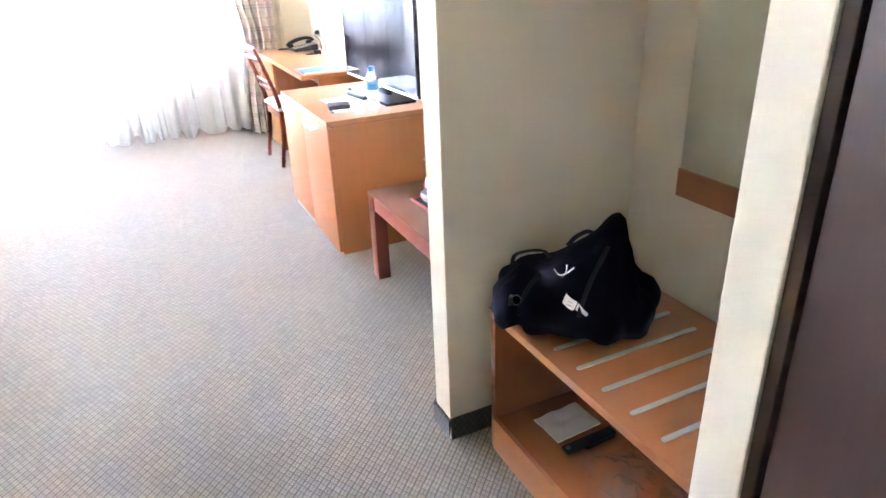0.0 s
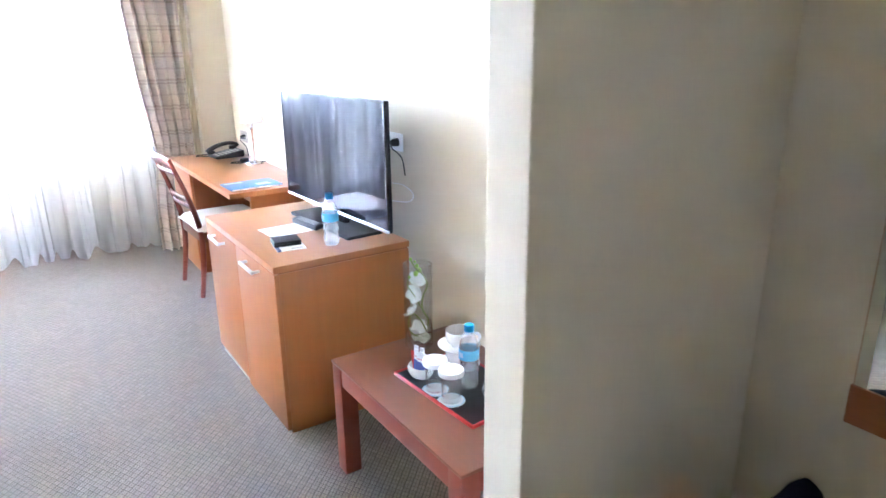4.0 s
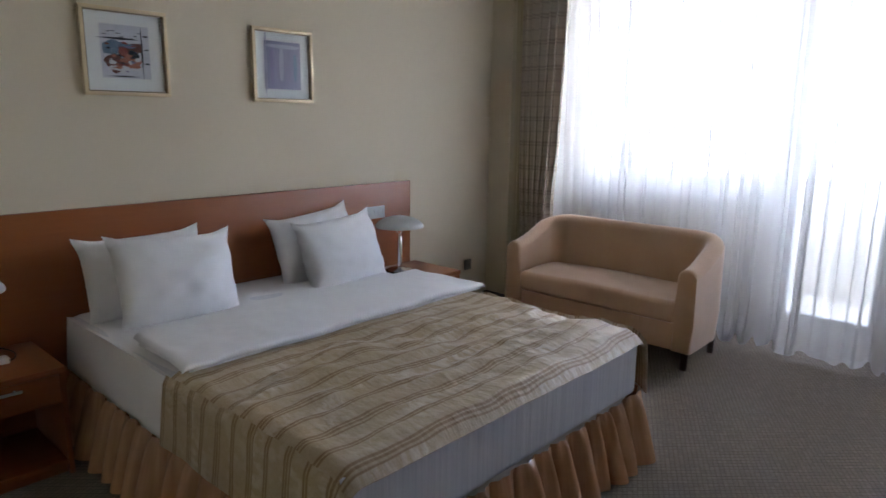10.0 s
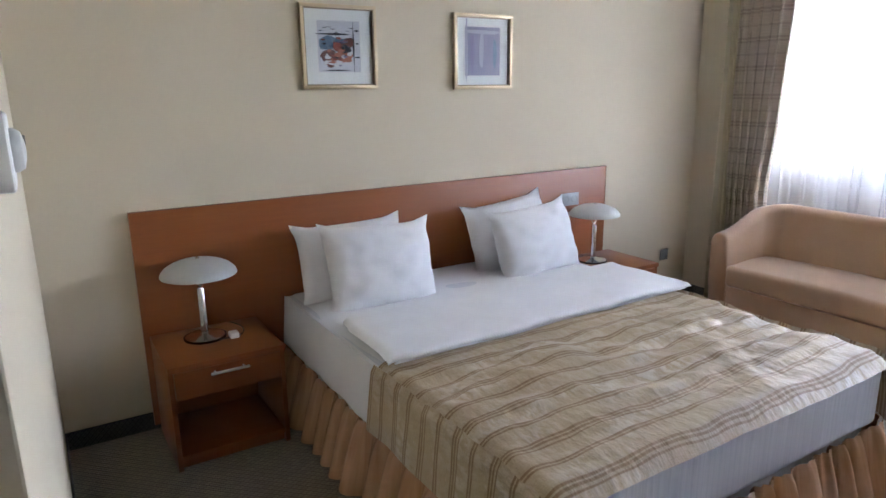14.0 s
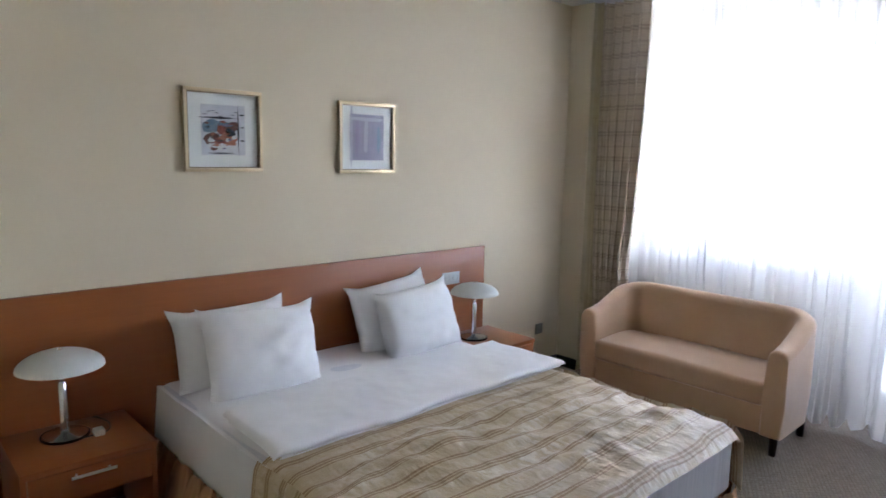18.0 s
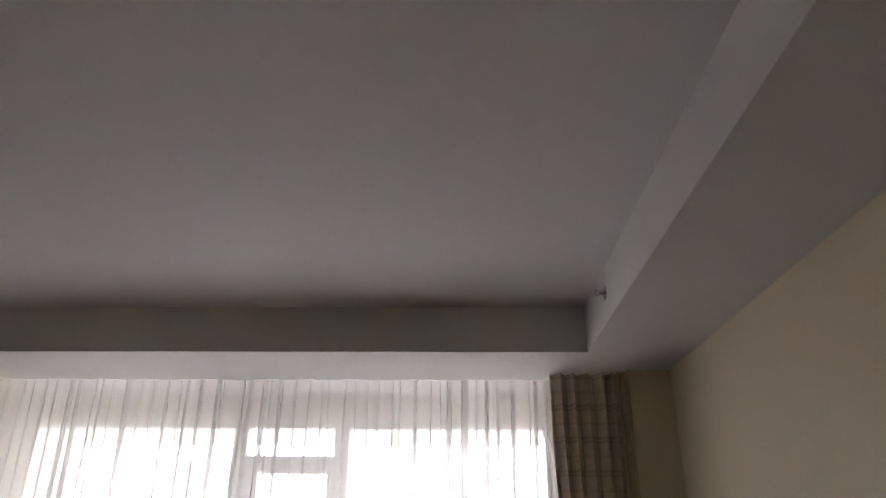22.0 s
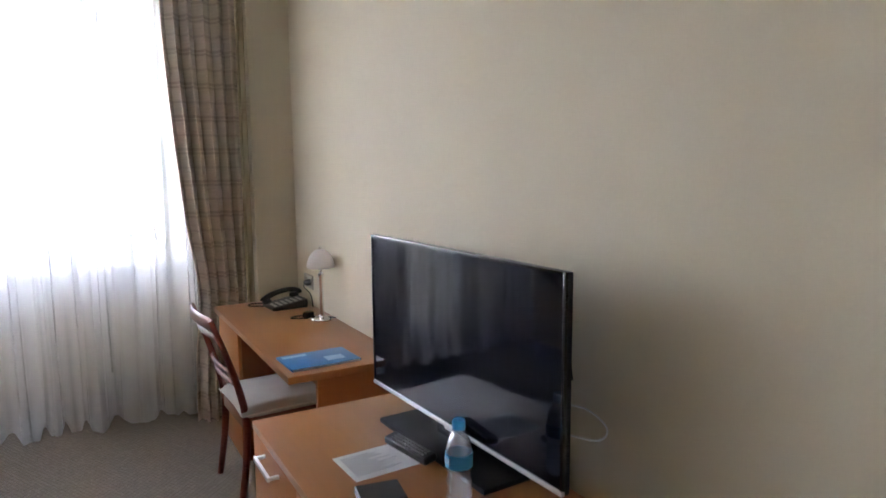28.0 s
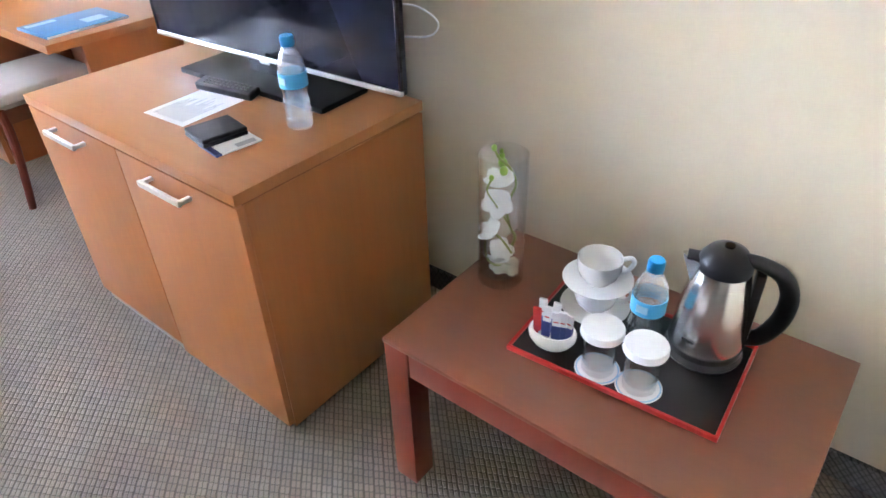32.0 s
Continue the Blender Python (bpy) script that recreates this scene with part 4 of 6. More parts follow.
# ---- nightstands and lamps ----
def nightstand(m, label):
    s = thing("nightstand", m, label, "nightstand", "nightstands")
    part("top", box((0, 0, 0.45), (0.44, 0.49, 0.475), 0.002), "cherry", s)
    part("side", box((0, 0.001, 0), (0.43, 0.021, 0.45), 0.0015), "cherry_upright", s)
    part("side", box((0, 0.469, 0), (0.43, 0.489, 0.45), 0.0015), "cherry_upright", s)
    part("back", box((0.0, 0.021, 0.02), (0.012, 0.469, 0.45)), "cherry", s)
    part("shelf", box((0.012, 0.021, 0.045), (0.428, 0.469, 0.065), 0.0015), "cherry", s)
    part("plinth", box((0.385, 0.021, 0.0), (0.40, 0.469, 0.045)), "cherry", s)
    d = part("drawer", box((0.012, 0.024, 0.325), (0.436, 0.466, 0.445), 0.002), "cherry", s)
    h = part("handle", tube([(0.462, 0.165, 0.422), (0.462, 0.325, 0.422)], 0.006, 10), "satin_metal", d, "satin metal bar handle")
    part("post", tube([(0.434, 0.185, 0.422), (0.462, 0.185, 0.422)], 0.004, 8), "satin_metal", d)
    part("post", tube([(0.434, 0.305, 0.422), (0.462, 0.305, 0.422)], 0.004, 8), "satin_metal", d)
    return s


nightstand(pose(0.034, 0.54, 0), "cherry wood nightstand with one drawer and an open shelf")
nightstand(pose(0.034, 2.985, 0), "cherry wood nightstand with one drawer beside the sofa")


def mushroom_lamp(m, r, h, label, group=""):
    """A chrome lamp with a shallow frosted glass dome of radius r, h high in all."""
    s = thing("table_lamp", m, label, "lamp", group)
    rim = h - 0.085 * (0.75 + 0.25 * r / 0.165)
    part("base", lathe([(0, 0), (0.088, 0), (0.09, 0.006), (0.08, 0.014), (0.03, 0.022), (0.02, 0.03), (0, 0.03)], 36), "chrome", s)
    part("foot_ring", lathe([(0.086, 0), (0.094, 0), (0.094, 0.008), (0.086, 0.009), (0.086, 0)], 36), "gloss_black", s)
    part("stem", lathe([(0, 0.028), (0.017, 0.028), (0.017, rim - 0.07), (0.011, rim - 0.06), (0, rim - 0.06)], 24), "chrome", s)
    part("fork", tube(curve_points([(0, -0.026, rim + 0.01), (0, -0.024, rim - 0.025), (0, 0, rim - 0.055), (0, 0.024, rim - 0.025), (0, 0.026, rim + 0.01)], 5), 0.004, 8), "chrome", s)
    prof, inner = [], []
    hh = h - 0.012 - rim
    for k in range(13):
        a = math.pi / 2 * k / 12
        prof.append((r * math.cos(a), rim + hh * math.sin(a) ** 1.1 if k else rim))
        inner.append(((r - 0.004) * math.cos(a), rim + (hh - 0.004) * math.sin(a) ** 1.1 if k else rim))
    prof[-1], inner[-1] = (0.0, rim + hh), (0.0, rim + hh - 0.004)
    part("shade", lathe(prof + inner[::-1] + [prof[0]], 48), "glaze_shade", s, "frosted white glass dome shade", 60)
    part("finial", lathe([(0, h - 0.014), (0.008, h - 0.012), (0.006, h - 0.004), (0, h)], 14), "chrome", s)
    part("bulb", lathe([(0, rim - 0.005), (0.018, rim + 0.01), (0.016, rim + 0.035), (0, rim + 0.045)], 16), "white_plastic", s)
    return s


def desk_lamp(m):
    s = thing("desk_lamp", m, "slim chrome desk lamp with a small white glass shade", "lamp")
    part("base", lathe([(0, 0), (0.058, 0), (0.060, 0.004), (0.056, 0.010), (0.018, 0.016), (0.014, 0.022), (0, 0.022)], 36), "chrome", s)
    part("stem", lathe([(0, 0.02), (0.011, 0.02), (0.011, 0.225), (0.015, 0.232), (0.015, 0.250), (0.009, 0.256), (0, 0.256)], 24), "chrome", s)
    part("fork", tube(curve_points([(0, -0.022, 0.31), (0, -0.022, 0.285), (0, 0, 0.258), (0, 0.022, 0.285), (0, 0.022, 0.31)], 5), 0.0035, 8), "chrome", s)
    prof = [(0.074, 0.285), (0.070, 0.312), (0.060, 0.338), (0.044, 0.360), (0.022, 0.376), (0.0, 0.381)]
    part("shade", lathe(prof + [(max(0.0, r - 0.003), z - 0.003) for r, z in prof[::-1]] + [prof[0]], 40), "milk_glass", s, "white frosted glass bell shade", 60)
    part("finial", lathe([(0, 0.378), (0.007, 0.380), (0.005, 0.390), (0, 0.394)], 14), "chrome", s)
    part("bulb", lathe([(0, 0.275), (0.014, 0.29), (0.013, 0.315), (0, 0.325)], 16), "white_plastic", s)
    return s


mushroom_lamp(pose(0.185, 0.755, 0.475), 0.165, 0.385, "chrome bedside lamp with a frosted glass dome on the nightstand", "bedside lamps")
mushroom_lamp(pose(0.20, 3.165, 0.475), 0.160, 0.385, "chrome bedside lamp with a frosted glass dome beside the sofa", "bedside lamps")
desk_lamp(pose(4.652, 3.675, 0.767))
tagged(link("lamp_cable", tube(curve_points([(0.27, 0.80, 0.481), (0.25, 0.90, 0.479), (0.16, 0.93, 0.48), (0.06, 0.90, 0.48), (0.04, 0.89, 0.46)], 6), 0.003, 6), "black_plastic"), "thin black lamp cable on the nightstand", "cable")
tagged(link("lamp_switch", box((0.235, 0.845, 0.476), (0.285, 0.885, 0.502), 0.006), "white_plastic"), "white in-line lamp switch on the nightstand", "switch")


# ---- sofa ----
def sofa():
    x0, x1, yf, yb = 0.53, 1.885, 3.925, 4.50
    s = thing("sofa", pose(0, 0, 0), "small peach-beige tub sofa with two seats by the window", "sofa")
    # the shell: arms and back in one band round the seat
    r, th = 0.20, 0.115
    path = []
    for k in range(9):
        path.append((x0, yf + (yb - r - yf) * k / 8, (-1, 0), 0.32 * k / 8))
    for k in range(1, 9):
        a = math.pi / 2 * k / 8
        path.append((x0 + r - r * math.cos(a), yb - r + r * math.sin(a), (-math.cos(a), math.sin(a)), 0.32 + 0.18 * k / 8))
    for k in range(1, 13):
        path.append((x0 + r + (x1 - x0 - 2 * r) * k / 12, yb, (0, 1), 0.5))
    for k in range(1, 9):
        a = math.pi / 2 * (1 - k / 8)
        path.append((x1 - r + r * math.cos(a), yb - r + r * math.sin(a), (math.cos(a), math.sin(a)), 0.5 - 0.18 * k / 8))
    for k in range(1, 9):
        path.append((x1, yb - r - (yb - r - yf) * k / 8, (1, 0), 0.32 - 0.32 * k / 8))
    bm = bmesh.new()
    rings = []
    for i, (x, y, (nx, ny), q) in enumerate(path):
        top = 0.63 + 0.155 * (1 - math.cos(math.pi * min(1, q / 0.5))) / 2
        ring = []
        pr = [(0.0, 0.115), (0.012, 0.30), (0.012, top - 0.05)]
        for k in range(7):
            a = math.pi * k / 6
            pr.append((0.012 - th / 2 + (th / 2) * math.cos(a), top - 0.05 + 0.05 * math.sin(a)))
        pr += [(0.012 - th - 0.012, 0.33), (0.012 - th - 0.012, 0.115)]
        for o, z in pr:
            w = 0.004 * noise.noise(Vector((x * 5, y * 5, z * 5)))
            ring.append(bm.verts.new((x + nx * (o + w), y + ny * (o + w), z)))
        rings.append(ring)
    n = len(rings[0])
    for a, b in zip(rings, rings[1:]):
        for k in range(n):
            bm.faces.new((a[k], a[(k + 1) % n], b[(k + 1) % n], b[k]))
    ends = [bm.faces.new(rings[0]), bm.faces.new(rings[-1])]
    bmesh.ops.bevel(bm, geom=[e for f in ends for e in f.edges], offset=0.018, segments=3, profile=0.6, affect="EDGES")
    part("shell", bm, "suede", s, "", 60)
    part("seat_base", box((x0 + 0.10, yf + 0.02, 0.115), (x1 - 0.10, yb - 0.09, 0.285), 0.012), "suede", s)
    bm = box((x0 + 0.105, yf - 0.005, 0.285), (x1 - 0.105, yb - 0.10, 0.425), 0.035, 4)
    bmesh.ops.subdivide_edges(bm, edges=[e for e in bm.edges if e.calc_length() > 0.3], cuts=14, use_grid_fill=True)
    for v in bm.verts:
        if v.co.z > 0.40:
            u, w = (v.co.x - x0) / (x1 - x0) - 0.5, (v.co.y - yf) / (yb - yf) - 0.45
            v.co.z += 0.02 * max(0, 1 - 3.4 * u * u - 4 * w * w) + 0.004 * noise.noise(v.co * 8)
    part("seat_cushion", bm, "suede", s, "", 60)
    for x in (x0 + 0.045, x1 - 0.045):
        for y in (yf + 0.05, yb - 0.10):
            part("leg", lathe([(0, 0), (0.020, 0), (0.026, 0.12), (0, 0.12)], 14, pose(x, y, 0)), "dark_door", s)


sofa()


# ---- cabinet with the television ----
CX, CY0, CY1, CZ, CB = 4.0, 1.556, 2.517, 0.742, 4.622
cab = thing("cabinet", pose(0, 0, 0), "beech-coloured two-door cabinet under the television", "cabinet")
part("top", box((CX, CY0 - 0.001, CZ - 0.028), (CB - 0.01, CY1 + 0.001, CZ), 0.002), "beech_flat", cab)
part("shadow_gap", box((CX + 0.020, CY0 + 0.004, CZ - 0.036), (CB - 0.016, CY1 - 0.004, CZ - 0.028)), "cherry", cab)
part("side", box((CX + 0.022, CY0, 0.0), (CB - 0.012, CY0 + 0.02, CZ - 0.034), 0.0015), "beech", cab)
part("side", box((CX + 0.022, CY1 - 0.02, 0.0), (CB - 0.012, CY1, CZ - 0.034), 0.0015), "beech", cab)
part("back", box((CB - 0.03, CY0 + 0.02, 0.05), (CB - 0.014, CY1 - 0.02, CZ - 0.036)), "beech", cab)
part("bottom", box((CX + 0.03, CY0 + 0.02, 0.05), (CB - 0.03, CY1 - 0.02, 0.07)), "beech", cab)
part("plinth", box((CX + 0.016, 2.047, 0.0), (CX + 0.0215, CY1 - 0.004, 0.046)), "grey_metal", cab, "grey metal plinth strip")
mid = 2.045
for a, b, hy, low in ((CY0, mid - 0.0015, 1.815, 0.018), (mid + 0.0015, CY1, 2.295, 0.046)):
    d = part("door", box((CX + 0.002, a, low), (CX + 0.0215, b, CZ - 0.034), 0.0015), "beech", cab)
    h = part("handle", box((CX - 0.034, hy - 0.085, 0.666), (CX - 0.024, hy + 0.085, 0.682), 0.003), "satin_metal", d, "flat satin metal bow handle")
    part("post", box((CX - 0.030, hy - 0.085, 0.669), (CX + 0.006, hy - 0.073, 0.679), 0.002), "satin_metal", d)
    part("post", box((CX - 0.030, hy + 0.073, 0.669), (CX + 0.006, hy + 0.085, 0.679), 0.002), "satin_metal", d)

tv = thing("television", pose(4.466, 2.0075, CZ, 0, 0, 2.8), "flat black television with a silver lower edge on its stand", "television")
HW, Z0, Z1 = 0.496, 0.060, 0.602
part("casing", box((0.004, -HW, Z0), (0.022, HW, Z1), 0.005), "black_plastic", tv)
part("rear_bulge", box((0.018, -0.30, Z0 + 0.04), (0.065, 0.30, Z1 - 0.12), 0.02, 3), "black_plastic", tv)
bm = box((-0.004, -HW, Z0 + 0.013), (0.006, -HW + 0.009, Z1), 0.002)
box((-0.004, HW - 0.009, Z0 + 0.013), (0.006, HW, Z1), 0.002, bm=bm)
box((-0.004, -HW + 0.009, Z1 - 0.009), (0.006, HW - 0.009, Z1), 0.002, bm=bm)
part("bezel", bm, "gloss_black", tv)
part("lower_edge", box((-0.006, -HW, Z0), (0.006, HW, Z0 + 0.013), 0.003), "satin_metal", tv, "bright silver lower edge")
part("screen", box((-0.001, -HW + 0.009, Z0 + 0.013), (0.005, HW - 0.009, Z1 - 0.009)), "screen", tv, "dark glossy screen")
part("badge", box((-0.005, -0.02, Z0 - 0.008), (0.0, 0.02, Z0 + 0.001), 0.002), "satin_metal", tv)
part("neck", box((0.012, -0.09, 0.008), (0.04, 0.09, Z0 + 0.05), 0.006), "gloss_black", tv)
part("stand", box((-0.090, -0.30, 0.0), (0.09, 0.285, 0.017), 0.006), "stand_black", tv, "flat black stand plate")
part("cable", tube(curve_points([(0.05, -0.43, 0.262), (0.085, -0.485, 0.255), (0.10, -0.535, 0.222), (0.085, -0.52, 0.190), (0.05, -0.43, 0.185)], 6), 0.0025, 6), "white_plastic", tv)

rem = thing("remote_control", pose(4.346, 2.03, CZ + 0.001, 0, 0, 99) @ pose(0, 0, 0, -9, 0, 0) @ pose(0, 0, 0.003), "black remote control with small buttons on the cabinet", "remote control")
part("body", box((-0.103, -0.024, 0), (0.103, 0.024, 0.025), 0.009, 3), "black_plastic", rem)
bm = bmesh.new()
for i in range(11):
    for j in range(3):
        box((-0.085 + i * 0.015, -0.014 + j * 0.011, 0.0240), (-0.076 + i * 0.015, -0.0075 + j * 0.011, 0.0285), 0.001, 1, bm=bm)
tagged(part("buttons", bm, "grey_plastic", rem), "", "", "", "stuff")


def printed_sheet(name, m, w, h, label, lines, seed):
    s = thing(name, m, label, "paper")
    part("sheet", box((-w / 2, -h / 2, 0), (w / 2, h / 2, 0.0012)), "paper", s)
    r = random.Random(seed)
    y = h / 2 - 0.02
    for k in range(lines):
        n = r.uniform(0.4, 0.85) * (w - 0.03)
        part("text_line", box((-w / 2 + 0.015, y - 0.0024, 0.0012), (-w / 2 + 0.015 + n, y, 0.0016)), "pale_ink", s)
        y -= (h - 0.04) / lines
    return s


printed_sheet("paper_sheet", pose(4.238, 2.03, CZ, 0, 0, 3), 0.207, 0.165, "white printed sheet of paper on the cabinet", 19, 3)
leaflet = thing("leaflet", pose(4.155, 1.79, CZ, 0, 0, -8), "folded white leaflet with a dark blue edge under the wallet", "leaflet")
part("sheet", box((-0.055, -0.07, 0), (0.06, 0.06, 0.004)), "paper", leaflet)
part("edge", box((-0.06, -0.071, 0), (-0.045, 0.02, 0.005)), "dark_blue", leaflet)
part("picture", box((0.0, -0.065, 0.004), (0.05, -0.045, 0.0046)), "pale_ink", leaflet)
wal = thing("wallet", pose(4.155, 1.82, CZ + 0.005, 0, 0, -10), "black folded leather wallet on a leaflet", "wallet")
part("half", box((-0.058, -0.052, 0), (0.058, 0.052, 0.010), 0.0048, 4), "leather", wal)
part("half", box((-0.057, -0.051, 0.010), (0.058, 0.052, 0.021), 0.0050, 4), "leather", wal)
part("fold", tube([(0.0, 0.050, 0.0095)] + [(0.055, 0.050, 0.0095)], 0.0085, 10), "leather", wal)


def bottle(m, label):
    """Half-litre water bottle with a waisted, ribbed body."""
    m = m @ Matrix.Diagonal((1.06, 1.06, 1.06, 1))
    s = thing("water_bottle", m, label, "bottle", "water bottles")
    prof = [(0, 0.004), (0.018, 0.004), (0.026, 0.0), (0.031, 0.006), (0.0315, 0.03), (0.029, 0.038), (0.0315, 0.046), (0.029, 0.054), (0.0315, 0.062), (0.030, 0.07),
            (0.028, 0.082), (0.0305, 0.094), (0.0315, 0.10), (0.0315, 0.135), (0.0305, 0.142), (0.028, 0.158), (0.020, 0.176), (0.0135, 0.186), (0.0125, 0.195), (0, 0.195)]
    part("body", lathe(prof, 32), "bottle_plastic", s, "clear ribbed plastic", 60)
    part("water", lathe([(0, 0.006), (0.028, 0.006), (0.0285, 0.03), (0.0265, 0.038), (0.0285, 0.046), (0.0265, 0.054), (0.0285, 0.062), (0.0255, 0.082), (0.0290, 0.10), (0.0290, 0.14), (0.024, 0.160), (0, 0.160)], 24), "bottle_plastic", s, "clear water", 60)
    part("label_band", lathe([(0.0320, 0.101), (0.0324, 0.101), (0.0324, 0.134), (0.0320, 0.134), (0.0320, 0.101)], 32), "blue_label", s, "bright blue paper band")
    part("label_mark", box((-0.033, -0.011, 0.110), (-0.0305, 0.011, 0.126), 0.001), "pale_blue", s)
    part("neck_ring", lathe([(0.0125, 0.184), (0.0165, 0.184), (0.0165, 0.187), (0.0125, 0.187)], 24), "bottle_plastic", s)
    cap = lathe([(0, 0.190), (0.0148, 0.190), (0.0152, 0.193), (0.0152, 0.208), (0.0135, 0.2125), (0, 0.213)], 36)
    for v in cap.verts:
        if 0.192 < v.co.z < 0.21 and v.co.xy.length > 0.01:
            a = math.atan2(v.co.y, v.co.x)
            v.co.xy *= 1 + 0.02 * math.cos(18 * a)
    part("cap", cap, "blue_cap", s, "blue screw cap")
    return s


bottle(pose(4.315, 1.70, CZ), "small clear water bottle with a blue cap on the cabinet")

# ---- desk ----
DX, DY0, DY1, DZ = 4.212, 2.817, 4.315, 0.767
desk = thing("desk", pose(0, 0, 0), "narrow beech-coloured writing desk along the wall", "desk")
part("top", box((DX, DY0, DZ - 0.03), (W - 0.004, DY1, DZ), 0.002), "beech_flat", desk)
part("side_panel", box((DX + 0.13, DY0 + 0.04, 0.0), (W - 0.012, DY0 + 0.065, DZ - 0.03), 0.0015), "beech", desk)
PX, PY = 4.235, 3.82
# near end panel in darker cherry: shade away from the window put into colour
part("pedestal_side", box((PX + 0.020, PY, 0.0), (W - 0.012, PY + 0.022, DZ - 0.03), 0.0015), "cherry_upright", desk, "end panel of the desk cupboard, coloured darker for its shade")
part("pedestal_side", box((PX + 0.020, DY1 - 0.035, 0.0), (W - 0.012, DY1 - 0.013, DZ - 0.03), 0.0015), "beech", desk)
part("pedestal_door", box((PX, PY, 0.015), (PX + 0.0195, DY1 - 0.013, DZ - 0.036), 0.0015), "beech", desk, "plain cupboard door")
part("pedestal_floor", box((PX + 0.02, PY + 0.022, 0.04), (W - 0.03, DY1 - 0.035, 0.06)), "beech", desk)
part("modesty_panel", box((W - 0.05, DY0 + 0.065, 0.06), (W - 0.03, PY, DZ - 0.03)), "beech", desk)
part("rail", box((DX + 0.14, DY0 + 0.065, DZ - 0.08), (DX + 0.16, PY, DZ - 0.03)), "beech_flat", desk)

ph = thing("telephone", pose(4.572, 4.085, DZ, 0, 0, 4) @ Matrix.Diagonal((1, 1, 0.72, 1)), "black corded desk telephone with a handset", "telephone")
bm = box((-0.105, -0.09, 0.0), (0.105, 0.09, 0.028), 0.010, 3)
for v in bm.verts:
    if v.co.z > 0.014:
        v.co.z += 0.20 * (v.co.x + 0.105)
part("body", bm, "black_plastic", ph)
pts = curve_points([(-0.115, 0.055, 0.050), (-0.098, 0.055, 0.074), (-0.05, 0.055, 0.104), (0.01, 0.055, 0.122), (0.06, 0.055, 0.124), (0.098, 0.055, 0.110), (0.108, 0.055, 0.088)], 5)
part("handset", tube(pts, 0.017, 12, 1.3), "black_plastic", ph)
part("earpiece", lathe([(0, 0), (0.027, 0), (0.028, 0.012), (0.022, 0.03), (0, 0.034)], 20, pose(-0.088, 0.055, 0.036, 0, -12, 0)), "black_plastic", ph)
part("mouthpiece", lathe([(0, 0), (0.027, 0), (0.028, 0.012), (0.022, 0.03), (0, 0.034)], 20, pose(0.076, 0.055, 0.068, 0, -12, 0)), "black_plastic", ph)
bm = bmesh.new()
for i in range(6):
    for j in range(3):
        x, y = -0.088 + i * 0.030, -0.070 + j * 0.032
        z = 0.026 + 0.20 * (x + 0.105)
        box((x, y, z), (x + 0.018, y + 0.022, z + 0.009), 0.002, 1, bm=bm)
tagged(part("keys", bm, "key_plastic", ph), "", "", "", "stuff")
tagged(link("desk_cable", tube(curve_points([(4.47, 4.15, DZ + 0.004), (4.39, 4.20, DZ + 0.004), (4.42, 4.25, DZ + 0.004), (4.51, 4.22, DZ + 0.004)], 6), 0.004, 6), "black_plastic"), "coiled black telephone cord on the desk", "cable")
tagged(link("lamp_cable", tube(curve_points([(4.59, 3.72, DZ + 0.004), (4.51, 3.77, DZ + 0.004), (4.57, 3.80, DZ + 0.004), (4.66, 3.72, DZ + 0.004), (4.70, 3.60, DZ + 0.02)], 6), 0.004, 6), "black_plastic"), "black lamp cable lying on the desk", "cable")

ad = thing("lamp_adapter", pose(4.602, 3.755, DZ, 0, 0, 25), "small black plug-in adapter lying on the desk", "adapter")
part("housing", box((-0.026, -0.020, 0.0), (0.026, 0.020, 0.032), 0.007, 3), "black_plastic", ad)
part("pin", tube([(0.026, -0.008, 0.016), (0.044, -0.008, 0.016)], 0.0022, 8), "satin_metal", ad)
part("pin", tube([(0.026, 0.008, 0.016), (0.044, 0.008, 0.016)], 0.0022, 8), "satin_metal", ad)

fol = thing("folder", pose(4.392, 2.982, DZ, 0, 0, 2), "blue printed information folder on the desk", "folder")
part("cover", box((-0.15, -0.105, 0), (0.15, 0.105, 0.010), 0.002), "blue_card", fol)
part("sheets", box((-0.148, -0.108, 0.002), (0.146, -0.1045, 0.008)), "paper", fol)
part("title", box((-0.135, 0.055, 0.010), (-0.03, 0.085, 0.0106)), "pale_blue", fol)
part("picture", box((0.02, -0.06, 0.010), (0.10, 0.0, 0.0106)), "pale_blue", fol)


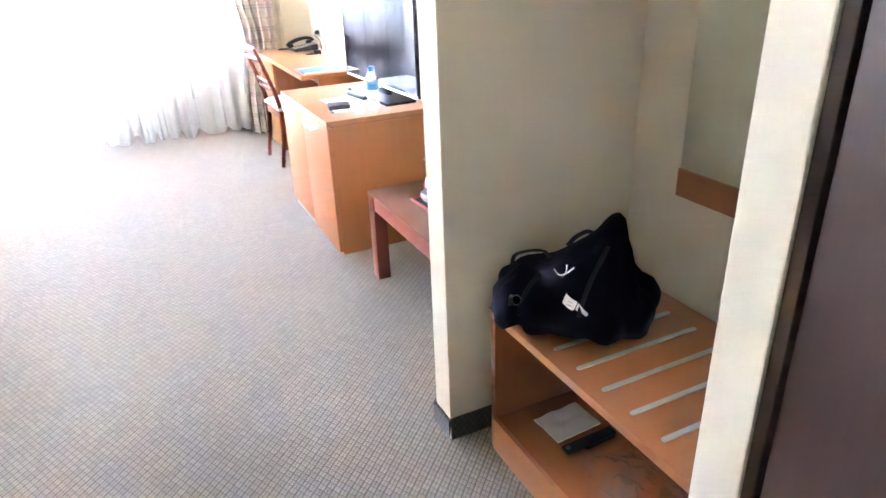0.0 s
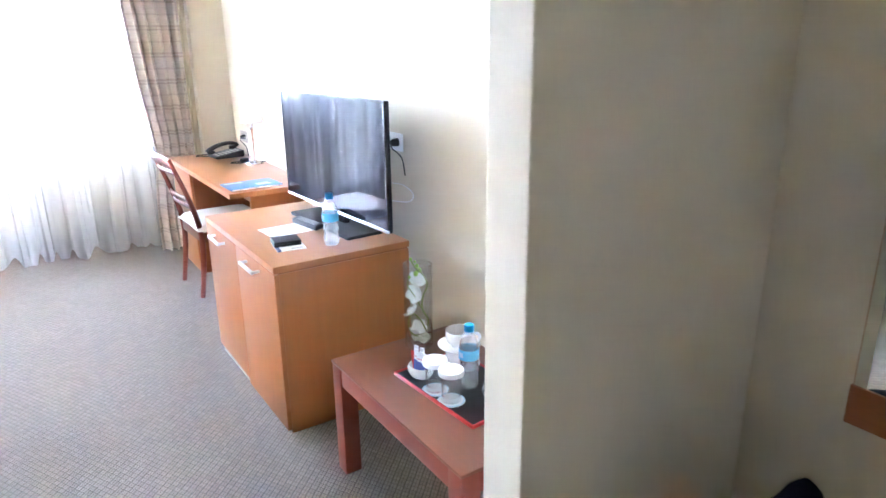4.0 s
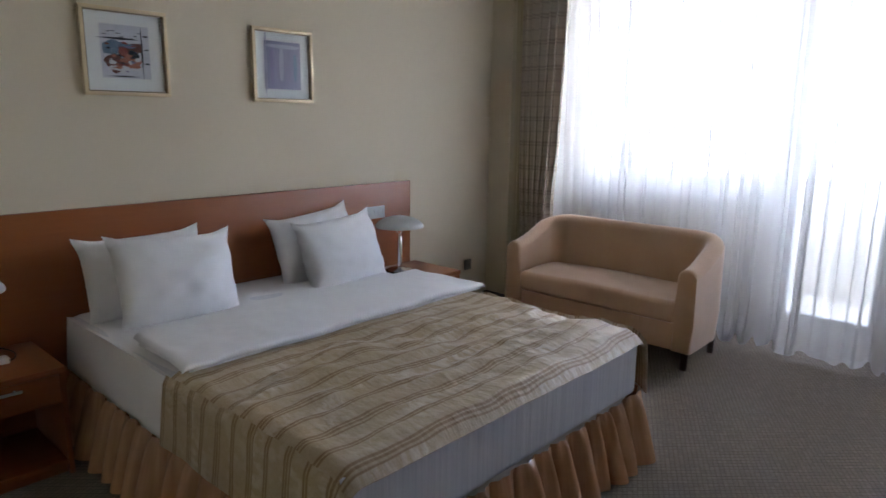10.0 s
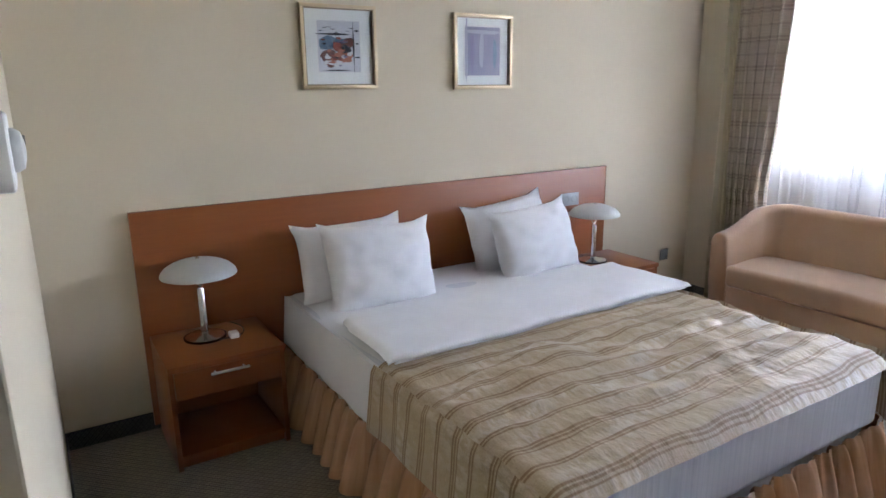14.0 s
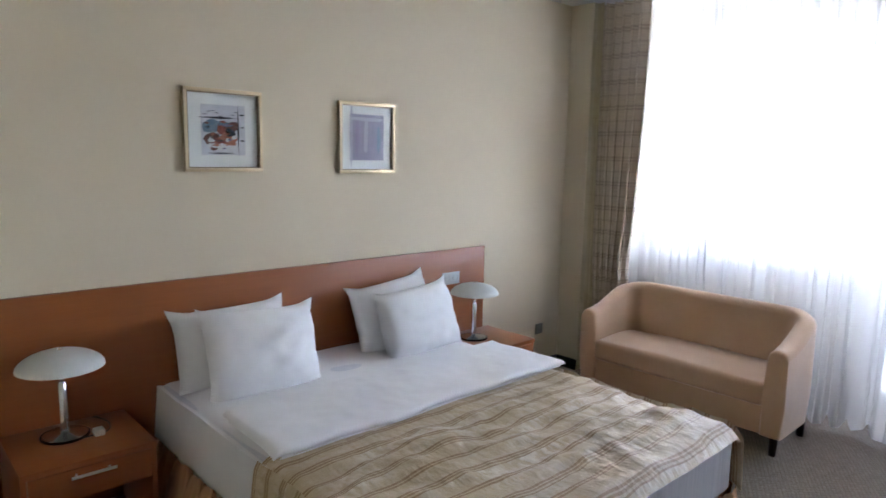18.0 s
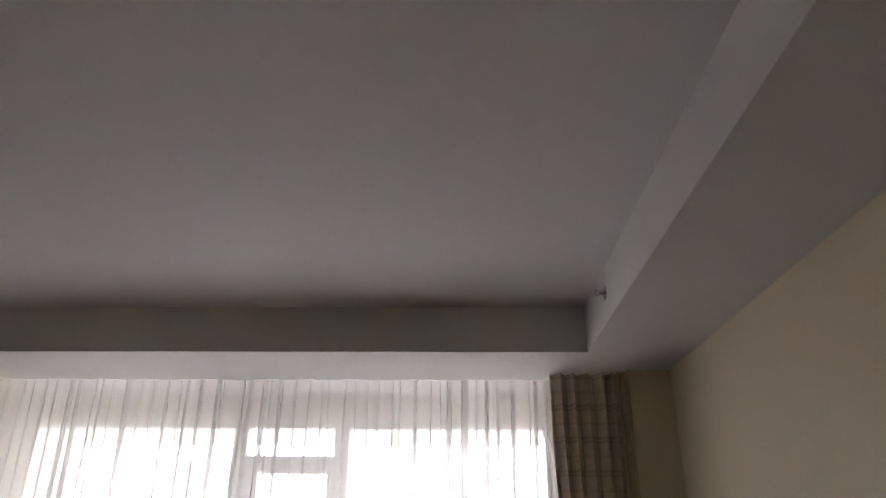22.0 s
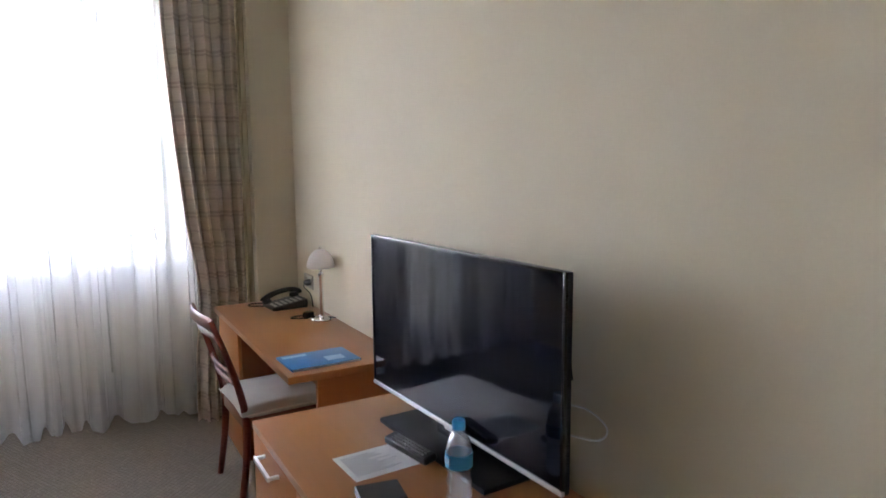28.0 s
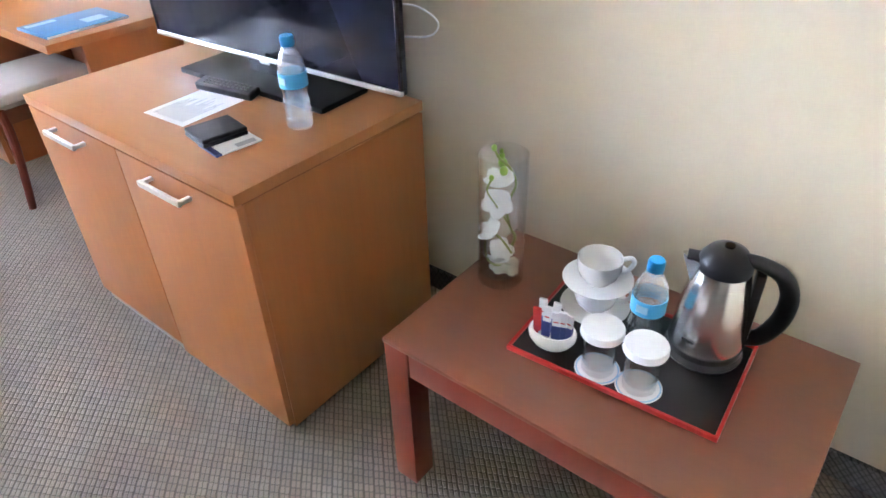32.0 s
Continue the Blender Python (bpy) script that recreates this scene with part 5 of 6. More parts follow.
# ---- chair ----
def chair(m):
    c = thing("dining_chair", m, "reddish-brown wooden chair with a pale padded seat at the desk", "chair")
    # local x runs forward to the desk, y across
    for y in (-0.205, 0.205):
        pts = curve_points([(-0.035, y, 0.0), (0.0, y * 0.98, 0.25), (0.002, y * 0.97, 0.45), (-0.05, y * 0.97, 0.67), (-0.130, y * 0.97, 0.905)], 5)
        bm = tube(pts, 0.02, 10, 0.85, [0.72 + 0.3 * math.sin(math.pi * min(1, k / len(pts) + 0.15)) for k in range(len(pts))])
        part("rear_leg", bm, "mahogany_upright", c)
    for y in (-0.20, 0.20):
        part("front_leg", box((0.375, y - 0.017, 0), (0.41, y + 0.017, 0.42), 0.004), "mahogany_upright", c)
    part("side_rail", box((0.01, -0.212, 0.365), (0.39, -0.190, 0.425), 0.003), "mahogany", c)
    part("side_rail", box((0.01, 0.190, 0.365), (0.39, 0.212, 0.425), 0.003), "mahogany", c)
    part("front_rail", box((0.385, -0.19, 0.365), (0.405, 0.19, 0.425), 0.003), "mahogany", c)
    part("back_rail", box((-0.004, -0.19, 0.365), (0.018, 0.19, 0.425), 0.003), "mahogany", c)
    bm = cushion(0.475, 0.46, 0.085, 0.22, 20)
    bm.transform(pose(0.212, 0, 0.447))
    part("seat", bm, "seat_cloth", c, "pale fabric seat pad", 60)

    def slat(z, x, h, t, bow):
        def fn(u, v):
            a = v * 2 * math.pi
            y = -0.205 + 0.41 * u
            b = bow * (1 - (2 * u - 1) ** 2)
            return Vector((x - b + t * math.cos(a), y, z + h * math.sin(a) + 0.012 * (1 - (2 * u - 1) ** 2)))
        return sheet(fn, 14, 12)

    part("top_rail", slat(0.885, -0.124, 0.030, 0.010, 0.035), "mahogany", c, "", 70)
    part("back_slat", slat(0.812, -0.096, 0.014, 0.008, 0.032), "mahogany", c, "", 70)
    part("back_slat", slat(0.640, -0.042, 0.014, 0.008, 0.028), "mahogany", c, "", 70)
    part("back_slat", slat(0.588, -0.028, 0.012, 0.008, 0.028), "mahogany", c, "", 70)


chair(pose(4.148, 3.559, 0, 0, 0, 2.3))


# ---- coffee table and its tray ----
TX, TY0, TY1, TZ, TB = 4.082, 0.423, 1.243, 0.46, 4.602
tab = thing("coffee_table", pose(0, 0, 0), "low reddish mahogany side table with square legs", "table")
part("tabletop", box((TX, TY0, TZ - 0.012), (TB, TY1, TZ), 0.0025), "mahogany", tab)
for x in (TX + 0.002, TB - 0.067):
    for y in (TY0 + 0.002, TY1 - 0.067):
        part("leg", box((x, y, 0), (x + 0.065, y + 0.065, TZ - 0.012), 0.003), "mahogany_upright", tab)
part("apron", box((TX + 0.007, TY0 + 0.067, TZ - 0.085), (TX + 0.027, TY1 - 0.067, TZ - 0.012), 0.002), "mahogany_upright", tab)
part("apron", box((TB - 0.027, TY0 + 0.067, TZ - 0.085), (TB - 0.007, TY1 - 0.067, TZ - 0.012), 0.002), "mahogany_upright", tab)
part("apron", box((TX + 0.067, TY0 + 0.007, TZ - 0.085), (TB - 0.067, TY0 + 0.027, TZ - 0.012), 0.002), "mahogany_upright", tab)
part("apron", box((TX + 0.067, TY1 - 0.027, TZ - 0.085), (TB - 0.067, TY1 - 0.007, TZ - 0.012), 0.002), "mahogany_upright", tab)

tray = thing("tray", pose(4.364, 0.804, TZ, 0, 0, 3.3), "black serving tray with a red lacquer rim", "tray")
part("base", box((-0.1335, -0.2085, 0.0005), (0.1335, 0.2085, 0.006), 0.001), "tray_black", tray)
for a, b in (((-0.14, -0.215), (-0.133, 0.215)), ((0.133, -0.215), (0.14, 0.215)), ((-0.133, -0.215), (0.133, -0.208)), ((-0.133, 0.208), (0.133, 0.215))):
    part("rim", box((*a, 0), (*b, 0.012), 0.002), "red_lacquer", tray, "red lacquer rim")
TT = TZ + 0.006


def kettle(m):
    k = thing("kettle", m, "brushed steel electric kettle with black handle and lid", "kettle")
    part("power_base", lathe([(0, 0), (0.080, 0), (0.083, 0.008), (0.076, 0.02), (0, 0.022)], 40), "black_plastic", k)
    part("body", lathe([(0, 0.024), (0.0755, 0.024), (0.0765, 0.040), (0.0735, 0.09), (0.067, 0.15), (0.057, 0.208), (0.053, 0.228), (0, 0.228)], 48), "steel", k, "brushed steel jug", 50)
    part("foot_band", lathe([(0.0760, 0.022), (0.0790, 0.022), (0.0790, 0.036), (0.0760, 0.038), (0.0760, 0.022)], 48), "black_plastic", k)
    part("lid", lathe([(0.053, 0.224), (0.0545, 0.232), (0.051, 0.250), (0.038, 0.268), (0.018, 0.277), (0, 0.278)], 40), "black_plastic", k, "domed black lid", 60)
    part("lid_button", lathe([(0, 0.276), (0.010, 0.276), (0.010, 0.282), (0, 0.283)], 16), "gloss_black", k)
    bm = bmesh.new()
    v = [bm.verts.new(p) for p in ((0.058, -0.022, 0.190), (0.058, 0.022, 0.190), (0.083, -0.004, 0.244), (0.083, 0.004, 0.244), (0.046, -0.028, 0.240), (0.046, 0.028, 0.240))]
    for f in ((0, 1, 3, 2), (0, 2, 4), (1, 5, 3), (2, 3, 5, 4), (0, 4, 5, 1)):
        bm.faces.new([v[i] for i in f])
    part("spout", bm, "steel", k, "", 20)
    part("spout_flap", box((0.044, -0.018, 0.239), (0.074, 0.018, 0.244), 0.002), "black_plastic", k)
    pts = curve_points([(-0.028, 0, 0.256), (-0.070, 0, 0.250), (-0.110, 0, 0.230), (-0.131, 0, 0.185), (-0.128, 0, 0.125), (-0.104, 0, 0.074), (-0.074, 0, 0.058)], 6)
    part("handle", tube(pts, 0.018, 14, 0.8, [0.9 + 0.25 * math.sin(math.pi * i / len(pts)) for i in range(len(pts))]), "black_plastic", k, "thick black plastic handle")
    part("handle_back", box((-0.080, -0.016, 0.040), (-0.060, 0.016, 0.232), 0.006), "black_plastic", k)
    part("switch", box((-0.112, -0.011, 0.066), (-0.096, 0.011, 0.085), 0.004), "gloss_black", k)
    part("badge", box((0.0745, -0.014, 0.066), (0.0768, 0.014, 0.073), 0.0005), "ink", k, "", 35, pose(0, 0, 0, 0, 0, 62))
    return k


kettle(pose(4.448, 0.688, TT, 0, 0, 105) @ Matrix.Diagonal((0.92, 0.92, 0.92, 1)))


def glass(m):
    g = thing("drinking_glass", m, "clear straight drinking glass with a white paper cover", "glass", "glasses on the tray")
    part("coaster", lathe([(0, 0), (0.043, 0), (0.045, 0.0012), (0.043, 0.0022), (0, 0.0022)], 32), "paper", g, "round white paper coaster")
    part("coaster_border", lathe([(0.0400, 0.0021), (0.0425, 0.0021), (0.0425, 0.0027), (0.0400, 0.0027), (0.0400, 0.0021)], 32), "pale_blue", g)
    part("tumbler", lathe([(0, 0.003), (0.030, 0.003), (0.032, 0.006), (0.034, 0.105), (0.0322, 0.105), (0.0302, 0.020), (0, 0.018)], 36), "glass", g, "", 60)
    lid = lathe([(0, 0.112), (0.040, 0.112), (0.0415, 0.109), (0.0415, 0.096), (0.0405, 0.096), (0.0405, 0.108), (0, 0.109)], 64)
    for v in lid.verts:
        if v.co.z < 0.108 and v.co.xy.length > 0.03:
            a = math.atan2(v.co.y, v.co.x)
            v.co.xy *= 1 + 0.018 * math.cos(32 * a)
    part("paper_cover", lid, "paper", g, "pleated white paper cover")


glass(pose(4.269, 0.832, TT))
glass(pose(4.274, 0.747, TT))


def saucer(m):
    s = tagged(link("saucer", lathe([(0, 0.002), (0.038, 0.002), (0.045, 0.0), (0.050, 0.004), (0.074, 0.014), (0.0755, 0.0165), (0.073, 0.0165), (0.048, 0.008), (0, 0.006)], 44), "white_china", None, "", 60, m), "plain white china saucer stacked on the tray", "saucer", "saucers on the tray")
    return s


def cup(m, label):
    c = thing("cup", m, label, "cup", "cups on the tray")
    part("bowl", lathe([(0, 0.0), (0.026, 0.0), (0.028, 0.005), (0.040, 0.018), (0.047, 0.038), (0.048, 0.062), (0.0455, 0.062), (0.0445, 0.038), (0.037, 0.020), (0.02, 0.010), (0, 0.009)], 44), "white_china", c, "", 60)
    part("handle", tube(curve_points([(0.045, 0, 0.052), (0.066, 0, 0.054), (0.074, 0, 0.040), (0.062, 0, 0.022), (0.042, 0, 0.020)], 5), 0.0052, 10), "white_china", c)


saucer(pose(4.428, 0.922, TT))
cup(pose(4.428, 0.922, TT + 0.008, 0, 0, -62), "white china cup under a second saucer on the tray")
saucer(pose(4.430, 0.924, TT + 0.0705))
cup(pose(4.430, 0.924, TT + 0.0785, 0, 0, -48), "white china cup on top of the stacked saucers")

bottle(pose(4.375, 0.790, TT), "small clear water bottle with a blue cap on the tray")

bowl = thing("sachet_bowl", pose(4.281, 0.943, TT, 0, 0, 10), "oval white china bowl holding sugar sachets", "bowl")
bm = lathe([(0, 0.0), (0.030, 0.0), (0.034, 0.004), (0.042, 0.018), (0.043, 0.030), (0.039, 0.038), (0.036, 0.038), (0.039, 0.028), (0.036, 0.014), (0, 0.008)], 40)
bm.transform(Matrix.Diagonal((0.95, 1.18, 1.05, 1)))
part("china", bm, "white_china", bowl, "", 60)
for k in range(7):
    y = 0.033 - 0.0108 * k
    mat = "red_paper" if k < 1 else "paper"
    tall = 0.070 + (0.016 if k > 0 else 0.0) + 0.005 * (k % 2)
    s = part("sachet", box((-0.0035, -0.0085, 0), (0.0035, 0.0085, tall), 0.0012), mat, bowl, "red paper sachet" if k < 1 else "white sachet with a blue foot", 35, pose(rnd.uniform(-0.012, 0.006), y, 0.012, 0, 0, 0) @ pose(0, 0, 0, rnd.uniform(-4, 4), rnd.uniform(-9, 3), rnd.uniform(-9, 9)))
    if k > 0:
        part("print", box((-0.0039, -0.0088, 0.012), (0.0039, 0.0088, 0.050)), "blue_paper", s)
        part("print", box((-0.0038, -0.0050, 0.060), (0.0038, 0.0050, 0.063)), "red_paper", s)

# ---- vase with an orchid ----
va = thing("vase", pose(4.410, 1.160, TZ), "tall clear glass cylinder vase with a white orchid inside", "vase")
part("cylinder", lathe([(0, 0.0), (0.050, 0.0), (0.053, 0.004), (0.054, 0.327), (0.0505, 0.327), (0.0495, 0.026), (0.040, 0.020), (0, 0.019)], 48), "glass", va, "", 60)
part("stem", tube(curve_points([(-0.01, 0.02, 0.030), (0.028, 0.0, 0.06), (0.034, -0.015, 0.10), (0.012, -0.012, 0.145), (0.020, 0.0, 0.19), (0.034, -0.012, 0.24), (0.012, -0.008, 0.29), (-0.010, 0.004, 0.318), (-0.022, 0.010, 0.345)], 6), 0.0030, 8), "stem", va)
part("stem", tube(curve_points([(0.015, -0.02, 0.028), (-0.025, 0.01, 0.05), (-0.030, 0.025, 0.09), (-0.008, 0.030, 0.118), (0.012, 0.012, 0.10), (0.022, -0.018, 0.06)], 6), 0.0027, 8), "stem", va)
part("stem", tube(curve_points([(0.012, -0.012, 0.145), (-0.010, 0.010, 0.20), (-0.034, 0.018, 0.245), (-0.030, 0.010, 0.275)], 6), 0.0022, 8), "stem", va)
for x, y, z, r in ((0.012, 0.010, 0.296, 0.0105), (-0.014, -0.010, 0.294, 0.0095), (0.002, 0.006, 0.318, 0.007), (-0.022, 0.010, 0.346, 0.0065), (-0.012, -0.002, 0.338, 0.005), (-0.030, 0.010, 0.278, 0.006)):
    bm = bmesh.new()
    bmesh.ops.create_icosphere(bm, subdivisions=2, radius=r)
    bm.transform(pose(x, y, z) @ Matrix.Diagonal((1, 1, 1.2, 1)))
    part("bud", bm, "bud", va, "", 80)
for k in range(9):
    bm = bmesh.new()
    bmesh.ops.create_icosphere(bm, subdivisions=2, radius=0.010 + 0.003 * (k % 3))
    for v in bm.verts:
        v.co *= 1 + 0.25 * noise.noise(v.co * 90 + Vector((k, 0, 0)))
    bm.transform(pose(0.030 * math.cos(k * 2.4) * (k % 3) / 2, 0.030 * math.sin(k * 2.4) * (k % 3) / 2, 0.030 + 0.003 * (k % 2)) @ Matrix.Diagonal((1, 1, 0.7, 1)))
    part("pebble", bm, "pebble", va, "", 80)


def blossom(x, y, z, size, turn, tilt):
    for k in range(5):
        a = 360 / 5 * k

        def fn(u, v):
            w = math.sin(math.pi * (0.06 + 0.92 * u)) ** 0.5
            return Vector((size * u, (v - 0.5) * size * 1.02 * w, 0.45 * size * u * u + 0.35 * size * (v - 0.5) ** 2))

        bm = sheet(fn, 6, 6, 0.0008)
        bm.transform(pose(x, y, z, 0, 0, turn) @ pose(0, 0, 0, 0, tilt, 0) @ pose(0, 0, 0, 0, 0, a))
        part("petal", bm, "petal", va, "", 80)


blossom(-0.004, 0.004, 0.255, 0.037, 40, 68)
blossom(-0.002, 0.010, 0.208, 0.037, 205, 80)
blossom(-0.014, 0.016, 0.130, 0.032, 150, 40)
blossom(0.008, 0.010, 0.064, 0.032, 245, 40)
blossom(-0.014, 0.006, 0.048, 0.030, 20, 30)

# ---- luggage niche ----
BF, BT, B0, B1, BB = 3.972, 0.532, -0.975, -0.135, 4.50
bench = thing("luggage_bench", pose(0, 0, 0), "beech-coloured luggage bench with grey metal strips and open shelf", "bench")
part("top", box((BF, B0, BT - 0.028), (BB - 0.009, B1, BT - 0.002), 0.002), "bench_wood", bench)
part("side", box((BF + 0.01, B1 - 0.024, 0), (BB - 0.01, B1 - 0.002, BT - 0.028), 0.0015), "cherry_upright", bench)
part("side", box((BF + 0.01, B0 + 0.002, 0), (BB - 0.01, B0 + 0.024, BT - 0.028), 0.0015), "cherry_upright", bench)
part("back", box((BB - 0.025, B0 + 0.024, 0.02), (BB - 0.010, B1 - 0.024, BT - 0.028)), "cherry", bench)
part("shelf", box((BF + 0.018, B0 + 0.024, 0.102), (BB - 0.025, B1 - 0.024, 0.125), 0.0015), "cherry", bench)
part("plinth", box((BF + 0.004, B0 + 0.024, 0.0), (BF + 0.018, B1 - 0.024, 0.125), 0.0015), "bench_wood", bench)
for k in range(7):
    y = -0.220 - 0.101 * k
    bm = box((BF + 0.046, y - 0.0068, BT - 0.004), (BB - 0.09, y + 0.0068, BT + 0.002), 0.0015)
    for x in (BF + 0.046, BB - 0.09):
        joined(bm, lathe([(0, BT - 0.004), (0.0068, BT - 0.004), (0.0068, BT + 0.001), (0.0055, BT + 0.002), (0, BT + 0.002)], 14, pose(x, y, 0)))
    part("metal_strip", bm, "grey_metal", bench, "flat grey metal strip")

mir = thing("wall_mirror", pose(4.549, -0.5435, 0.825, 0, -0.5, 0), "tall wall mirror with a wooden lower rail above the bench", "mirror")
part("backing", box((0.004, -0.262, 0.0), (0.016, 0.274, 1.22), 0.001), "cherry_upright", mir)
part("glass", box((-0.002, -0.258, 0.082), (0.0035, 0.270, 1.22)), "mirror", mir, "silvered mirror glass")
part("lower_rail", box((-0.006, -0.263, -0.002), (0.0038, 0.275, 0.082), 0.001), "cherry", mir, "reddish wooden lower rail")


def duffel():
    b = thing("duffel_bag", pose(4.166, -0.284, BT + 0.002, 0, 0, -45), "dark navy cloth duffel bag slumped on the luggage bench", "bag")
    bm = bmesh.new()
    bmesh.ops.create_cube(bm, size=2.0)
    bmesh.ops.subdivide_edges(bm, edges=bm.edges[:], cuts=34, use_grid_fill=True)
    ridge = ((-1.0, 0.10), (-0.8, 0.135), (-0.66, 0.155), (-0.35, 0.172), (-0.09, 0.20), (0.15, 0.245), (0.38, 0.298), (0.5, 0.314), (0.6, 0.305), (0.7, 0.225), (0.82, 0.145), (0.9, 0.13), (1.0, 0.10))
    for v in bm.verts:
        d = v.co.normalized()
        q = Vector([math.copysign(abs(c) ** 0.55, c) for c in d])
        u = max(-1.0, min(1.0, q.x))
        for (a, ha), (c, hc) in zip(ridge, ridge[1:]):
            if a <= u <= c:
                top = ha + (hc - ha) * (u - a) / (c - a)
        up = max(0.0, q.z)
        deep = 0.200 if q.y < 0 else 0.115
        co = Vector((q.x * 0.220, q.y * deep * (1 - (0.78 - 0.22 * max(0.0, min(1.0, u / 0.4))) * up ** 1.1 * min(1.0, top / 0.25)), 0.080 + q.z * 0.078))
        if q.z > 0:
            co.z = 0.080 + q.z * (top - 0.080)
            co.y += 0.015 * q.z
        co.x += 0.022 * math.exp(-((co.z - 0.075) / 0.05) ** 2) * (1 if u > 0.5 else 0)
        fold = abs(noise.noise(Vector((co.x * 9, co.y * 9, co.z * 5)))) * 0.020 + 0.009 * noise.noise(co * 22) - 0.010 * math.exp(-((co.x + 0.12) / 0.02) ** 2) * max(0.0, -q.y)
        co += d * (fold - 0.006)
        co.z = max(co.z, 0.002)
        if co.x + co.y < -0.285:
            co.z -= min(0.030, 0.8 * (-0.285 - co.x - co.y)) * max(0.0, 1 - co.z / 0.10)
        v.co = co
    skin = bvhtree.BVHTree.FromBMesh(bm)
    back = Vector((0.12, 0.83, -0.55)).normalized()

    def on(x, y, z, lift=0.004):
        """The place on the cloth that is met on the way back from a point before the bag."""
        p = Vector((x, y, z)) - back * 0.5
        hit, normal = skin.ray_cast(p, back)[:2]
        return (hit + normal * lift, normal) if hit else (Vector((x, y, z)), -back)

    def badge(x, y, z, turn):
        hit, n = on(x, y, z)
        side = Vector((1, 0, 0)).cross(n).normalized()
        m = Matrix((side.cross(n).normalized() * -1, side, n)).transposed().to_4x4()
        m.translation = hit
        return m @ pose(0, 0, 0, 0, 0, turn)

    part("body", bm, "bag_cloth", b, "", 80)
    for pts in (((-0.10, 0, 0.02), (-0.10, 0, 0.08), (-0.09, 0, 0.13), (-0.08, 0, 0.165)), ((0.06, 0, 0.04), (0.065, 0, 0.12), (0.08, 0, 0.20), (0.10, 0, 0.27))):
        part("strap", tube(curve_points([on(x, -0.10, z, 0.002)[0] for x, y, z in pts], 6), 0.012, 8, 0.3), "bag_strap", b)
    part("carry_loop", tube(curve_points([(-0.175, -0.01, 0.140), (-0.165, -0.015, 0.172), (-0.125, -0.015, 0.190), (-0.085, -0.01, 0.192), (-0.065, 0.0, 0.170)], 6), 0.008, 8, 0.5), "bag_strap", b)
    part("grab_handle", tube(curve_points([(-0.02, 0.02, 0.205), (0.0, 0.02, 0.232), (0.03, 0.025, 0.250), (0.05, 0.025, 0.245)], 6), 0.009, 8, 0.5), "bag_strap", b)
    m = badge(-0.005, -0.06, 0.154, 0)
    hook = part("snap_hook", tube([m @ Vector(c) for c in curve_points([(-0.030, -0.010, 0.002), (-0.016, 0.004, 0.008), (0.0, 0.0, 0.010), (0.016, -0.014, 0.008), (0.024, -0.020, 0.002)], 5)], 0.0036, 8), "chrome", b, "bright metal snap hook")
    part("gate", tube([m @ Vector(c) for c in curve_points([(-0.012, 0.026, 0.002), (-0.004, 0.010, 0.009), (0.004, -0.010, 0.009), (0.004, -0.026, 0.002)], 5)], 0.0032, 8), "chrome", hook)
    m = badge(-0.132, -0.12, 0.074, 8)
    part("buckle", box((-0.009, -0.024, 0), (0.003, 0.022, 0.005), 0.002), "chrome", b, "metal buckle", 35, m)
    part("ring", tube([m @ Vector((0.012 + 0.013 * math.cos(a), -0.012 + 0.015 * math.sin(a), 0.004)) for a in [2 * math.pi * k / 18 for k in range(19)]], 0.0024, 8), "chrome", b, "metal ring")
    m = badge(0.042, -0.12, 0.088, 18)
    tag = part("paper_tag", sheet(lambda u, v: m @ Vector((-0.036 + 0.036 * u, -0.026 + 0.030 * v + 0.010 * u, 0.004 + 0.006 * math.sin(3 * u))), 8, 6, 0.001), "paper", b, "white luggage tag", 60)
    part("tag_fold", sheet(lambda u, v: m @ Vector((0.002 + 0.034 * u, -0.014 + 0.028 * v + 0.014 * u, 0.005 + 0.008 * math.sin(2 * u))), 8, 6, 0.001), "paper", tag)
    for k in range(2):
        part("tag_print", box((-0.024, -0.012 + 0.010 * k, 0.0105), (-0.010, -0.009 + 0.010 * k, 0.0112)), "pale_ink", tag, "", 35, m)


duffel()
SH = 0.126
bagp = thing("paper_bag", pose(4.172, -0.29, SH, 0, 0, 3), "white folded laundry bag on the bench shelf", "bag")
part("sheet", sheet(lambda u, v: Vector((-0.085 + 0.17 * u, -0.062 + 0.124 * v, 0.006 + 0.006 * noise.noise(Vector((u * 4, v * 4, 1))))), 12, 10, 0.004), "paper", bagp, "", 60)
br = thing("shoe_brush", pose(4.17, -0.405, SH, 0, 0, 2), "black shoe brush on the bench shelf", "brush")
part("handle", box((-0.095, -0.018, 0.012), (0.095, 0.018, 0.024), 0.006, 3), "black_plastic", br)
part("bristles", box((-0.02, -0.016, 0.0), (0.09, 0.016, 0.013), 0.003), "brush_hair", br)
part("hole", lathe([(0.004, 0.0235), (0.0075, 0.0235), (0.0075, 0.0255), (0.004, 0.0255), (0.004, 0.0235)], 16, pose(-0.08, 0, 0)), "grey_plastic", br)
film_bag = thing("plastic_bag", pose(4.19, -0.60, SH), "crumpled clear plastic bag on the bench shelf", "bag")


def crumple(u, v):
    n1 = noise.noise(Vector((u * 5, v * 5, 2)))
    n2 = noise.noise(Vector((u * 13, v * 13, 6)))
    e = (1 - abs(2 * u - 1) ** 3) * (1 - abs(2 * v - 1) ** 3)
    return Vector((-0.10 + 0.2 * u + 0.02 * n2, -0.14 + 0.28 * v + 0.02 * n1, 0.002 + e * (0.035 + 0.03 * n1 + 0.022 * n2)))


part("film", sheet(crumple, 26, 30), "plastic_film", film_bag, "", 20)


